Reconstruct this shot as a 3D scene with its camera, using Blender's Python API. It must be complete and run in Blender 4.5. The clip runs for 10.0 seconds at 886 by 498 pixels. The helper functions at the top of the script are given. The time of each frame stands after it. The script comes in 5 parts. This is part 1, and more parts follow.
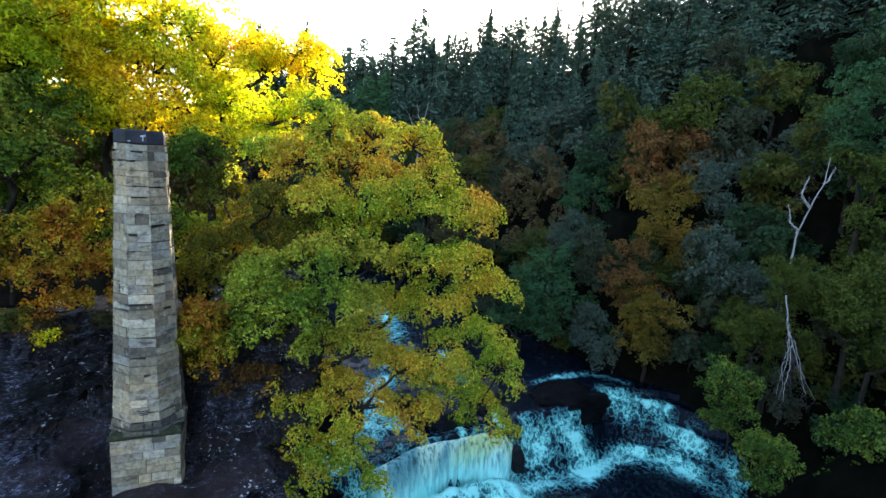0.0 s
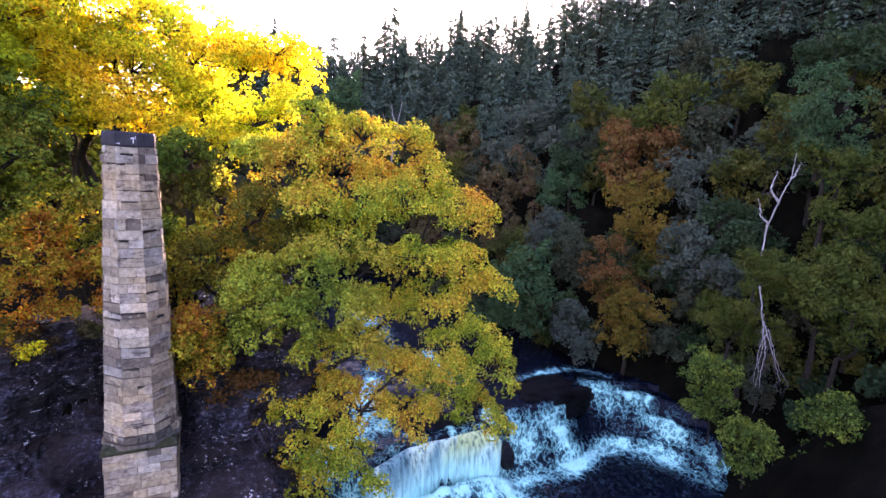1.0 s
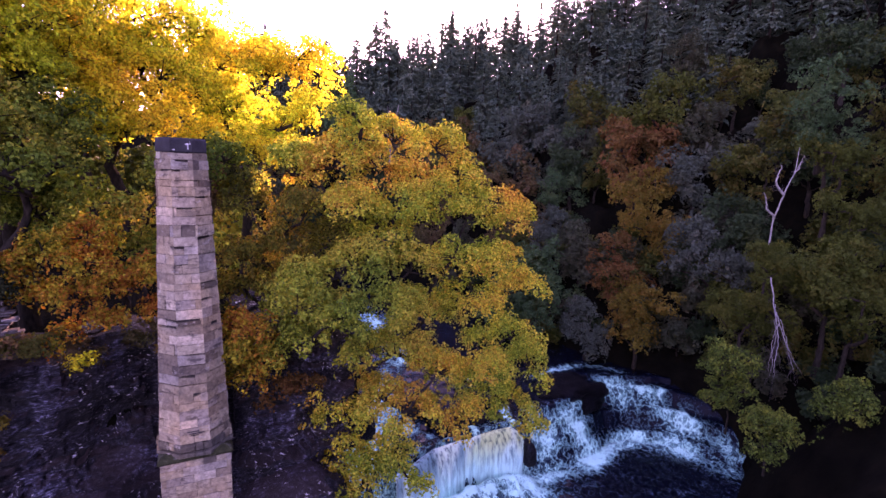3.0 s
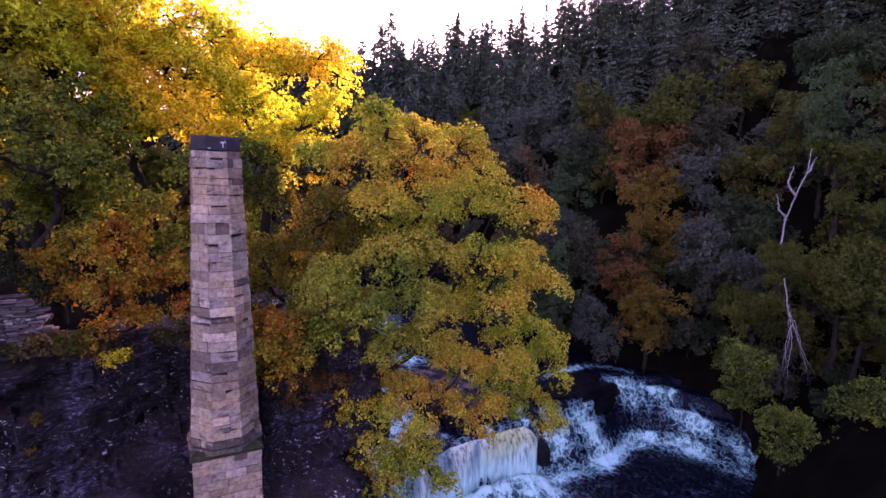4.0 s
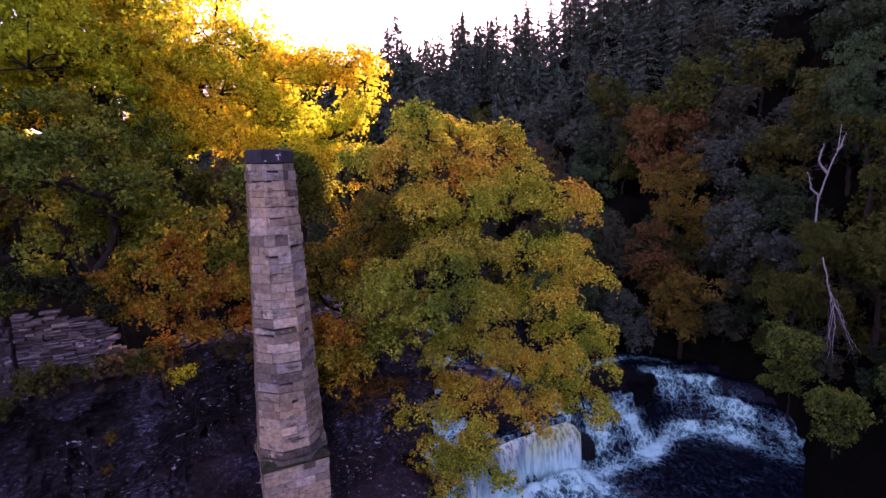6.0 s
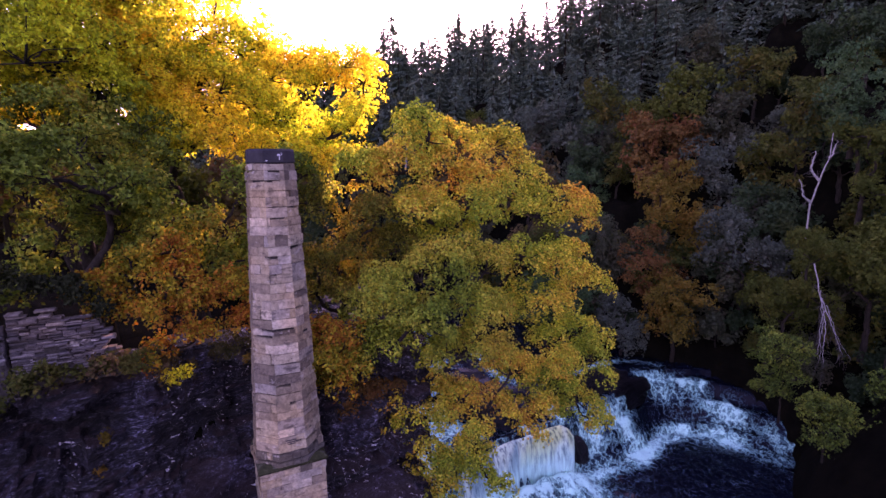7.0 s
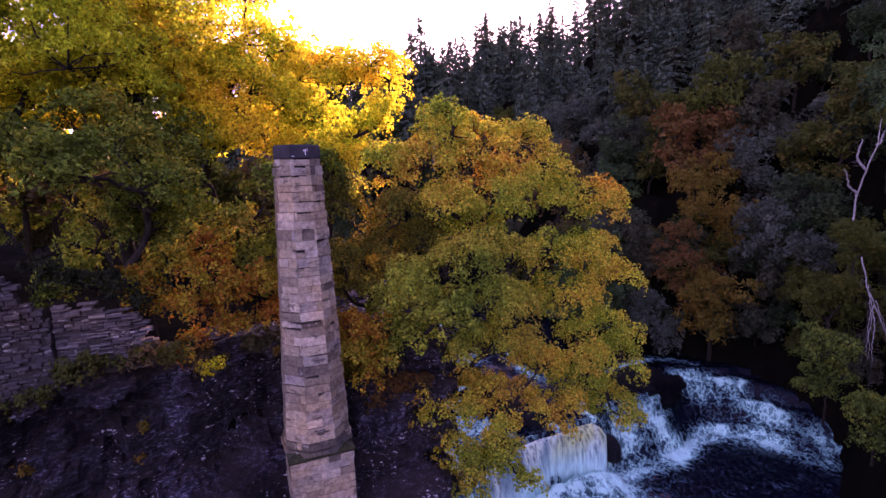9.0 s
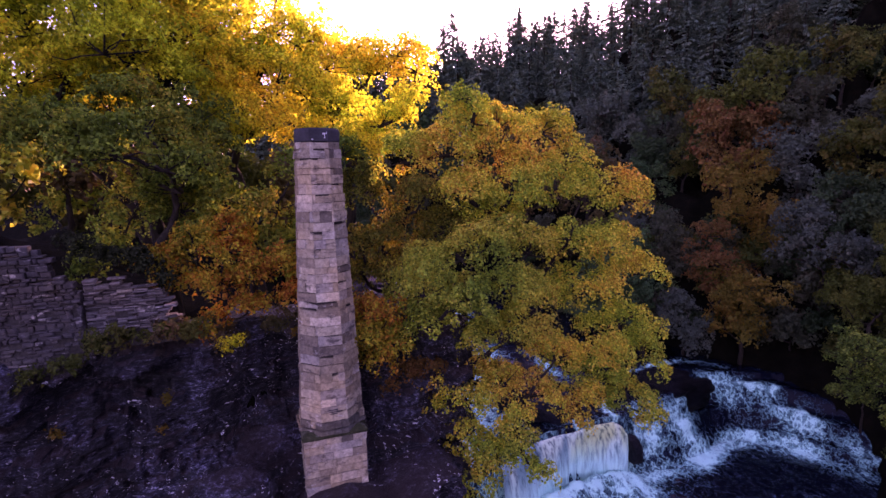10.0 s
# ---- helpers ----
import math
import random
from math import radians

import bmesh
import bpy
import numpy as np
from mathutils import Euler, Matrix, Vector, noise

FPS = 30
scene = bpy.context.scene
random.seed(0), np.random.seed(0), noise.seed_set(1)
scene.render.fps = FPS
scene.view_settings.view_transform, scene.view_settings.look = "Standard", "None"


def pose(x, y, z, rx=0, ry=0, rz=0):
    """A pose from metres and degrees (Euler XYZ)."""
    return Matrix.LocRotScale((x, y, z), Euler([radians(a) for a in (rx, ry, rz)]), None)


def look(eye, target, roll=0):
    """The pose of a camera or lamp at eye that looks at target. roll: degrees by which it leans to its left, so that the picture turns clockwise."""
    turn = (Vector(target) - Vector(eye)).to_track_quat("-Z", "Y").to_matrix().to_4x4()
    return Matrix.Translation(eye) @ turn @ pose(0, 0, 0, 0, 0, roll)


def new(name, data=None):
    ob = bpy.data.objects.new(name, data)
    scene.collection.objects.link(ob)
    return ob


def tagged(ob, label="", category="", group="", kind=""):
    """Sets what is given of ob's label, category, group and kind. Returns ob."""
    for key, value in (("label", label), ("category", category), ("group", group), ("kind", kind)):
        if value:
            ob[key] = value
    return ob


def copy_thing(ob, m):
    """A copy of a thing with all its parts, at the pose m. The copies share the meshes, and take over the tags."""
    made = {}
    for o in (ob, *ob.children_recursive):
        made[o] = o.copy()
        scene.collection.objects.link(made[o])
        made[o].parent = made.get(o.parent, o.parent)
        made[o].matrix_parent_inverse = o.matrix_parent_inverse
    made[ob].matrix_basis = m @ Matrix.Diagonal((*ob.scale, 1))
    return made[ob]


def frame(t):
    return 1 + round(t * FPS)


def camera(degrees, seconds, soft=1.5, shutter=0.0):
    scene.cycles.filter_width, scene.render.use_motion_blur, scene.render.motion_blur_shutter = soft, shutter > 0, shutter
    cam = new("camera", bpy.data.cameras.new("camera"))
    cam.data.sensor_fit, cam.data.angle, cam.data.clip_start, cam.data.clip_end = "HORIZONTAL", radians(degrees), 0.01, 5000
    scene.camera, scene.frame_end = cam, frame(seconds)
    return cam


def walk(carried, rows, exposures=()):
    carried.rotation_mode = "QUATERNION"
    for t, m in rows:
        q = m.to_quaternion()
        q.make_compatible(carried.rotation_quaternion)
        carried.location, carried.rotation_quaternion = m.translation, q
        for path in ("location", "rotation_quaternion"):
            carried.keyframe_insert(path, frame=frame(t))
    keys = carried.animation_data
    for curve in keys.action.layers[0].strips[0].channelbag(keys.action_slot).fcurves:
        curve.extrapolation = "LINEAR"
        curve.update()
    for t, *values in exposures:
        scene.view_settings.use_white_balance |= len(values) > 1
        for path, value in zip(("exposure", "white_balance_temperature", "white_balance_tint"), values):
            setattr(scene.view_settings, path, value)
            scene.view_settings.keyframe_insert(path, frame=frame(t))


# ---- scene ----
# camera and its walk
cam = camera(84.1, 10.0)
METRES, EYE, TILT = 7.0, 21.7, -3.2
ROWS = [
    (0.0, 0.0, 0.0, 0.0, 0.47, -6.73, -3.96),
    (0.5, -0.0716, 0.005, -0.0037, -1.42, -6.74, -3.34),
    (1.0, -0.1486, 0.0076, -0.007, -3.11, -6.58, -3.15),
    (1.5, -0.2265, 0.0121, -0.006, -4.54, -6.49, -2.64),
    (2.0, -0.307, 0.0115, -0.0083, -4.94, -6.47, -1.96),
    (2.5, -0.3792, 0.0061, -0.0197, -4.81, -6.36, -1.76),
    (4.0, -0.5936, -0.0, -0.0496, -4.8, -6.08, -1.89),
    (4.5, -0.6613, 0.0026, -0.0514, -4.53, -6.06, -1.4),
    (5.0, -0.7268, 0.0075, -0.0523, -4.05, -6.07, 0.35),
    (5.5, -0.7694, 0.0112, -0.0534, -3.48, -6.06, 1.78),
    (7.0, -0.8381, 0.02, -0.0486, -4.74, -5.84, 0.82),
    (7.5, -0.8462, 0.0226, -0.0491, -4.61, -5.76, 0.89),
    (8.0, -0.8419, 0.0206, -0.0452, -3.76, -5.69, 0.16),
    (8.5, -0.8326, 0.0175, -0.0583, -2.66, -5.66, 0.98),
    (9.0, -0.812, 0.0143, -0.0841, -1.28, -5.73, 1.75),
    (9.5, -0.7824, 0.0105, -0.1146, 0.14, -5.79, 1.88),
    (10.0, -0.7448, 0.0035, -0.1459, 2.33, -5.85, 0.74),
]
LOOKS = [(0.0, 2.65, 7000, 16), (0.3, 2.72, 7100, 28), (1.0, 3.2, 7450, 62), (2.0, 3.1, 7500, 96), (2.7, 2.8, 7500, 105), (4.0, 2.4, 7500, 108), (5.5, 1.95, 7550, 102), (7.0, 2.4, 7500, 103), (7.5, 2.5, 7500, 105), (8.0, 2.3, 7500, 107), (10.0, 2.15, 7450, 115)]
walk(cam, [(t, pose(0, 0, EYE, TILT) @ pose(METRES * x, METRES * y, METRES * z, 90 + pitch, roll, yaw)) for t, x, y, z, yaw, pitch, roll in ROWS], LOOKS)

# world and sun: low sun just over the wooded ridge
SUN_AZ, SUN_EL = radians(7.6), radians(17.4)
SUN_DIR = Vector((math.sin(SUN_AZ) * math.cos(SUN_EL), math.cos(SUN_AZ) * math.cos(SUN_EL), math.sin(SUN_EL)))
world = bpy.data.worlds.new("sky")
scene.world = world
world.use_nodes = True
wn = world.node_tree
sky = wn.nodes.new("ShaderNodeTexSky")
sky.sky_type = "NISHITA"
sky.sun_disc = False
sky.sun_elevation, sky.sun_rotation = SUN_EL, SUN_AZ
sky.air_density, sky.dust_density, sky.ozone_density = 1.0, 0.6, 2.0
wn.nodes["Background"].inputs["Strength"].default_value = 0.15
wn.links.new(sky.outputs[0], wn.nodes["Background"].inputs["Color"])
sun = new("sun", bpy.data.lights.new("sun", "SUN"))
sun.data.energy, sun.data.angle, sun.data.color = 5.0, radians(0.6), (1.0, 0.86, 0.62)
sun.matrix_world = look(SUN_DIR * 200, (0, 0, 0))


# ---- mesh and noise tools ----
def np_mesh(name, V, F, mat, smooth=False):
    """A mesh from arrays: V (n, 3) and F (m, k)."""
    V, F = np.asarray(V, float), np.asarray(F, int)
    me = bpy.data.meshes.new(name)
    me.vertices.add(len(V))
    me.vertices.foreach_set("co", V.ravel())
    k = F.shape[1]
    me.loops.add(F.size)
    me.loops.foreach_set("vertex_index", F.ravel())
    me.polygons.add(len(F))
    me.polygons.foreach_set("loop_start", np.arange(len(F)) * k)
    me.polygons.foreach_set("use_smooth", np.full(len(F), smooth))
    me.update(calc_edges=True)
    me.materials.append(mat)
    return me


def empty(name, at=(0, 0, 0), rz=0.0):
    ob = new(name)
    ob.matrix_world = pose(*at, 0, 0, rz)
    ob.empty_display_size = 0.3
    return ob


def child(name, me, parent, label=""):
    ob = new(name, me)
    ob.parent = parent
    return tagged(ob, label)


TABLE = np.random.default_rng(3).random((64, 64, 64))


def vnoise(P):
    """Value noise of points (n, 3), -1 to 1."""
    P = np.asarray(P, float)
    i = np.floor(P).astype(int)
    f = P - i
    f = f * f * (3 - 2 * f)
    out = 0
    for dx in (0, 1):
        for dy in (0, 1):
            for dz in (0, 1):
                w = (f[:, 0] if dx else 1 - f[:, 0]) * (f[:, 1] if dy else 1 - f[:, 1]) * (f[:, 2] if dz else 1 - f[:, 2])
                out = out + w * TABLE[(i[:, 0] + dx) % 64, (i[:, 1] + dy) % 64, (i[:, 2] + dz) % 64]
    return out * 2 - 1


def fbm(P, octaves=4, gain=0.5):
    P = np.asarray(P, float)
    s, a = 0, 1.0
    for o in range(octaves):
        s = s + a * vnoise(P * 2.0 ** o + 17.3 * o)
        a *= gain
    return s


def smooth(a, b, x):
    t = np.clip((x - a) / (b - a), 0, 1)
    return t * t * (3 - 2 * t)


def grid_faces(n, m):
    """Quads of an n x m grid of vertices (row-major)."""
    i = np.arange(n * m).reshape(n, m)
    return np.stack([i[:-1, :-1], i[1:, :-1], i[1:, 1:], i[:-1, 1:]], -1).reshape(-1, 4)


# ---- materials ----
def material(name, rough=0.8, gloss=0.3):
    m = bpy.data.materials.new(name)
    m.use_nodes = True
    nt = m.node_tree
    b = nt.nodes["Principled BSDF"]
    b.inputs["Roughness"].default_value = rough
    b.inputs["Specular IOR Level"].default_value = gloss
    return m, nt, b


def node(nt, kind, **values):
    n = nt.nodes.new(kind)
    for k, v in values.items():
        n.inputs[k].default_value = v
    return n


def ramp(nt, source, stops):
    r = nt.nodes.new("ShaderNodeValToRGB")
    els = r.color_ramp.elements
    for i, (p, c) in enumerate(stops):
        e = els[i] if i < 2 else els.new(p)
        e.position, e.color = p, (*c, 1)
    nt.links.new(source, r.inputs[0])
    return r.outputs[0]


def coords(nt, scale=(1, 1, 1), world_space=True):
    if world_space:
        src = nt.nodes.new("ShaderNodeNewGeometry").outputs["Position"]
    else:
        src = nt.nodes.new("ShaderNodeTexCoord").outputs["Object"]
    mp = nt.nodes.new("ShaderNodeMapping")
    mp.inputs["Scale"].default_value = scale
    nt.links.new(src, mp.inputs[0])
    return mp.outputs[0]


def noise_tex(nt, vec, scale, detail=5.0, rough=0.55):
    n = node(nt, "ShaderNodeTexNoise", Scale=scale, Detail=detail, Roughness=rough)
    nt.links.new(vec, n.inputs["Vector"])
    return n.outputs["Fac"]


def mix(nt, fac, a, b, mode="MIX"):
    m = nt.nodes.new("ShaderNodeMix")
    m.data_type, m.blend_type = "RGBA", mode
    for sock, v in ((m.inputs[0], fac), (m.inputs[6], a), (m.inputs[7], b)):
        if isinstance(v, (int, float)):
            sock.default_value = v
        elif isinstance(v, tuple):
            sock.default_value = (*v, 1)
        else:
            nt.links.new(v, sock)
    return m.outputs[2]


def bump(nt, bsdf, height, strength, distance):
    b = node(nt, "ShaderNodeBump", Strength=strength, Distance=distance)
    nt.links.new(height, b.inputs["Height"])
    nt.links.new(b.outputs[0], bsdf.inputs["Normal"])


def leaf_material(name, stops, through_amount=0.4, patch=0.35, lift=1.0, vary=0.52):
    """Leaves: hue from leaf to leaf and in patches over the crown; light shines through."""
    m, nt, b = material(name, 0.6, 0.08)
    geo = nt.nodes.new("ShaderNodeNewGeometry")
    vec = coords(nt, (1, 1, 1))
    n = noise_tex(nt, vec, patch, 3.0)
    mr = node(nt, "ShaderNodeMath", **{})
    mr.operation = "MULTIPLY_ADD"
    nt.links.new(n, mr.inputs[0])
    mr.inputs[1].default_value = 2.0
    mr.inputs[2].default_value = -0.75
    av = node(nt, "ShaderNodeMath", **{})
    av.operation = "MULTIPLY_ADD"
    nt.links.new(geo.outputs["Random Per Island"], av.inputs[0])
    av.inputs[1].default_value = 0.5
    nt.links.new(mr.outputs[0], av.inputs[2])
    own = nt.nodes.new("ShaderNodeMath")
    own.operation = "MULTIPLY"
    nt.links.new(geo.outputs["Random Per Island"], own.inputs[0])
    own.inputs[1].default_value = 37.7
    part_of = nt.nodes.new("ShaderNodeMath")
    part_of.operation = "FRACT"
    nt.links.new(own.outputs[0], part_of.inputs[0])
    tone = ramp(nt, part_of.outputs[0], [(0.0, ((0.92 - vary) * lift,) * 3), (1.0, ((0.92 + vary) * lift,) * 3)])
    col = mix(nt, 1.0, ramp(nt, av.outputs[0], stops), tone, "MULTIPLY")
    nt.links.new(col, b.inputs["Base Color"])
    tr = nt.nodes.new("ShaderNodeBsdfTranslucent")
    warm = mix(nt, 1.0, col, (1.0, 0.95, 0.45), "MULTIPLY")
    nt.links.new(warm, tr.inputs[0])
    ms = nt.nodes.new("ShaderNodeMixShader")
    ms.inputs[0].default_value = through_amount
    nt.links.new(b.outputs[0], ms.inputs[1])
    nt.links.new(tr.outputs[0], ms.inputs[2])
    nt.links.new(ms.outputs[0], nt.nodes["Material Output"].inputs[0])
    return m


OAK = leaf_material("oak_leaves", [(0.0, (0.10, 0.19, 0.02)), (0.38, (0.24, 0.31, 0.03)), (0.62, (0.47, 0.40, 0.04)), (0.82, (0.52, 0.33, 0.04)), (1.0, (0.42, 0.19, 0.03))], lift=1.5)
# Darker oak leaves: the shadow behind the chimney is put into their colour.
SHADED_OAK = leaf_material("shaded_oak_leaves", [(0.0, (0.06, 0.10, 0.016)), (0.45, (0.16, 0.17, 0.022)), (0.75, (0.26, 0.18, 0.026)), (1.0, (0.22, 0.11, 0.02))])
GREEN = leaf_material("green_leaves", [(0.0, (0.08, 0.16, 0.02)), (0.35, (0.20, 0.27, 0.03)), (0.62, (0.36, 0.35, 0.04)), (1.0, (0.48, 0.30, 0.04))], lift=1.3)
GOLD = leaf_material("gold_leaves", [(0.0, (0.162, 0.297, 0.018)), (0.3, (0.351, 0.405, 0.023)), (0.6, (0.54, 0.46, 0.027)), (0.9, (0.58, 0.42, 0.027)), (1.0, (0.50, 0.32, 0.02))], 0.68, lift=1.75)
LIME = leaf_material("lime_leaves", [(0.0, (0.13, 0.22, 0.018)), (0.4, (0.28, 0.34, 0.018)), (0.75, (0.47, 0.43, 0.027)), (1.0, (0.53, 0.34, 0.027))], 0.68, lift=1.8)
RED = leaf_material("red_leaves", [(0.0, (0.13, 0.18, 0.02)), (0.4, (0.36, 0.28, 0.02)), (0.62, (0.42, 0.17, 0.02)), (1.0, (0.28, 0.065, 0.016))], 0.4, 0.7, lift=1.15)
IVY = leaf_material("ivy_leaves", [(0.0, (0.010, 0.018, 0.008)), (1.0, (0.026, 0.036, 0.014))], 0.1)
# Dark green that carries the shade under the upper crowns in its colour.
SHADED_GREEN = leaf_material("shaded_green_leaves", [(0.0, (0.04, 0.09, 0.014)), (0.5, (0.10, 0.16, 0.02)), (0.8, (0.22, 0.22, 0.025)), (1.0, (0.30, 0.20, 0.03))], 0.4, lift=1.45)
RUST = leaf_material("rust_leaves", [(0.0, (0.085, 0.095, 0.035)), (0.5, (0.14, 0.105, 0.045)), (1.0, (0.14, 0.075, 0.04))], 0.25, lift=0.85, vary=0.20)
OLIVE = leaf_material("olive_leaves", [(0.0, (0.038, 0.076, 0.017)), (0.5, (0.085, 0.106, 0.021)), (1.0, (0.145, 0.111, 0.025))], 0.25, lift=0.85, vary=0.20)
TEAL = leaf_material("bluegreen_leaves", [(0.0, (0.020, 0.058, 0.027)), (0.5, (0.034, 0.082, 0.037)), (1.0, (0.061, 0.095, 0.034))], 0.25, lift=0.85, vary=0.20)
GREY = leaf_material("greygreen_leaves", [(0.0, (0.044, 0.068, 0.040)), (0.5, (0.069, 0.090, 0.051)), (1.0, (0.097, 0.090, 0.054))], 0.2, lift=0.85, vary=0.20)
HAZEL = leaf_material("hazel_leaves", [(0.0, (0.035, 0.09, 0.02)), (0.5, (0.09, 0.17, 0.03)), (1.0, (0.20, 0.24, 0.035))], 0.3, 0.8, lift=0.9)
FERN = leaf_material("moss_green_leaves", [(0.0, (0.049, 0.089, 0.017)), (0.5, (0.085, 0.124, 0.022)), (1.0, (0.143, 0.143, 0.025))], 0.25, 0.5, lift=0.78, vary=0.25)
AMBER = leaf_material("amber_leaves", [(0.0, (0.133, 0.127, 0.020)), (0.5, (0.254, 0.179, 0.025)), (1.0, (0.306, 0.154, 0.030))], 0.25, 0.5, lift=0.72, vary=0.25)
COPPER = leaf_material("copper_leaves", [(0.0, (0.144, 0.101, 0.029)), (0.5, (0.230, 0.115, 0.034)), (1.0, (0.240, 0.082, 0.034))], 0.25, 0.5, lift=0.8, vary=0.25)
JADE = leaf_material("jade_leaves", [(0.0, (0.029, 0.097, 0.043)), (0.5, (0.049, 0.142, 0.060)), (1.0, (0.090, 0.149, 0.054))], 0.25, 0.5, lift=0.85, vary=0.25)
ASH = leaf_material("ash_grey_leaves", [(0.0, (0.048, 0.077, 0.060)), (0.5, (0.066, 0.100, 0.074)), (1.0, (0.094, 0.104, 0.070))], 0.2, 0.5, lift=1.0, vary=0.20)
SPRUCE = leaf_material("spruce_needles", [(0.0, (0.030, 0.072, 0.054)), (0.5, (0.060, 0.108, 0.078)), (1.0, (0.102, 0.132, 0.084))], 0.1, lift=1.1, vary=0.12)


def bark_material(name, dark, light):
    m, nt, b = material(name, 0.9, 0.1)
    vec = coords(nt, (1, 1, 0.25))
    n = noise_tex(nt, vec, 9.0, 6.0, 0.65)
    nt.links.new(ramp(nt, n, [(0.3, dark), (0.7, light)]), b.inputs["Base Color"])
    bump(nt, b, n, 0.7, 0.03)
    return m


BARK = bark_material("bark", (0.010, 0.008, 0.006), (0.045, 0.037, 0.028))
GREY_TWIG = bark_material("grey_dead_twigs", (0.06, 0.055, 0.05), (0.16, 0.15, 0.14))
PALE_BARK = bark_material("pale_dead_wood", (0.16, 0.15, 0.14), (0.40, 0.38, 0.36))


def rock_material(name, dark, light, moss, flecks, litter):
    """Bedded gorge rock: thin level bands, moss in patches, painted lit facets, clustered pale flecks."""
    m, nt, b = material(name, 0.6, 0.3)
    n1 = noise_tex(nt, coords(nt, (1, 1, 1.8)), 0.7, 6.0, 0.6)
    n2 = noise_tex(nt, coords(nt, (1, 1, 2.4)), 4.6, 10.0, 0.75)
    n3 = noise_tex(nt, coords(nt, (0.5, 0.5, 7.0)), 2.2, 6.0, 0.7)
    base = ramp(nt, n2, [(0.44, dark), (0.55, tuple(0.35 * c for c in light)), (0.68, tuple(1.7 * c for c in light))])
    n4 = noise_tex(nt, coords(nt, (1.0, 1.0, 2.8)), 11.0, 8.0, 0.72)
    base = mix(nt, 1.0, base, ramp(nt, n4, [(0.40, (0.25, 0.25, 0.25)), (0.52, (0.9, 0.9, 0.9)), (0.64, (2.4, 2.4, 2.5))]), "MULTIPLY")
    base = mix(nt, ramp(nt, n3, [(0.52, (0, 0, 0)), (0.6, (0.75, 0.75, 0.75))]), base, dark)
    base = mix(nt, ramp(nt, n1, [(0.46, (0, 0, 0)), (0.62, (0.6, 0.6, 0.6))]), base, moss)
    # Bluish lit facets and dim ones between, put into the base colour.
    lit_facets = ramp(nt, noise_tex(nt, coords(nt, (1, 1, 0.35)), 0.5, 5.0, 0.65), [(0.38, (0.22, 0.22, 0.23)), (0.50, (0.9, 0.9, 1.0)), (0.62, (2.2, 2.3, 2.8))])
    base = mix(nt, 1.0, base, lit_facets, "MULTIPLY")
    sep = nt.nodes.new("ShaderNodeSeparateXYZ")
    nt.links.new(nt.nodes.new("ShaderNodeNewGeometry").outputs["Normal"], sep.inputs[0])
    flat = node(nt, "ShaderNodeMapRange", **{"From Min": 0.6, "From Max": 0.9, "To Max": 0.55})
    nt.links.new(sep.outputs["Z"], flat.inputs[0])
    base = mix(nt, flat.outputs[0], base, litter)
    v = node(nt, "ShaderNodeTexNoise", Scale=5.2, Detail=5.0, Roughness=0.65)
    nt.links.new(coords(nt, (1, 1, 2.2)), v.inputs["Vector"])
    sp = ramp(nt, v.outputs["Fac"], [(0.62, (0, 0, 0)), (0.645, (1, 1, 1))])
    cl = ramp(nt, noise_tex(nt, coords(nt, (1, 1, 0.6)), 0.55, 3.0), [(0.46, (0, 0, 0)), (0.54, (flecks, flecks, flecks))])
    base = mix(nt, mix(nt, 1.0, sp, cl, "MULTIPLY"), base, (0.85, 0.85, 0.86))
    nt.links.new(base, b.inputs["Base Color"])
    bump(nt, b, mix(nt, 0.4, n2, n3), 1.0, 0.35)
    return m


ROCK = rock_material("gorge_rock", (0.010, 0.010, 0.014), (0.20, 0.20, 0.23), (0.011, 0.012, 0.006), 1.0, (0.05, 0.026, 0.024))
WET_ROCK = rock_material("wet_rock", (0.002, 0.002, 0.003), (0.012, 0.0125, 0.015), (0.003, 0.0035, 0.003), 0.0, (0.004, 0.004, 0.005))
WET_ROCK.node_tree.nodes["Principled BSDF"].inputs["Roughness"].default_value = 0.45
WET_ROCK.node_tree.nodes["Principled BSDF"].inputs["Specular IOR Level"].default_value = 0.08


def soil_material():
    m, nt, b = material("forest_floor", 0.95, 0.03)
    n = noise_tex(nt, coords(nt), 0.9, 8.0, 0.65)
    # Near black: the shade under the trees is put into the soil colour.
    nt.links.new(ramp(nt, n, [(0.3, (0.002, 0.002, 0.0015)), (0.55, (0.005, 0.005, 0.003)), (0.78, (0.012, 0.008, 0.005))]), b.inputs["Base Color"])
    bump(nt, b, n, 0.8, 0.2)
    return m


SLAB = rock_material("slab_rock", (0.004, 0.005, 0.009), (0.026, 0.032, 0.05), (0.012, 0.013, 0.012), 0.0, (0.012, 0.015, 0.024))
SOIL = soil_material()


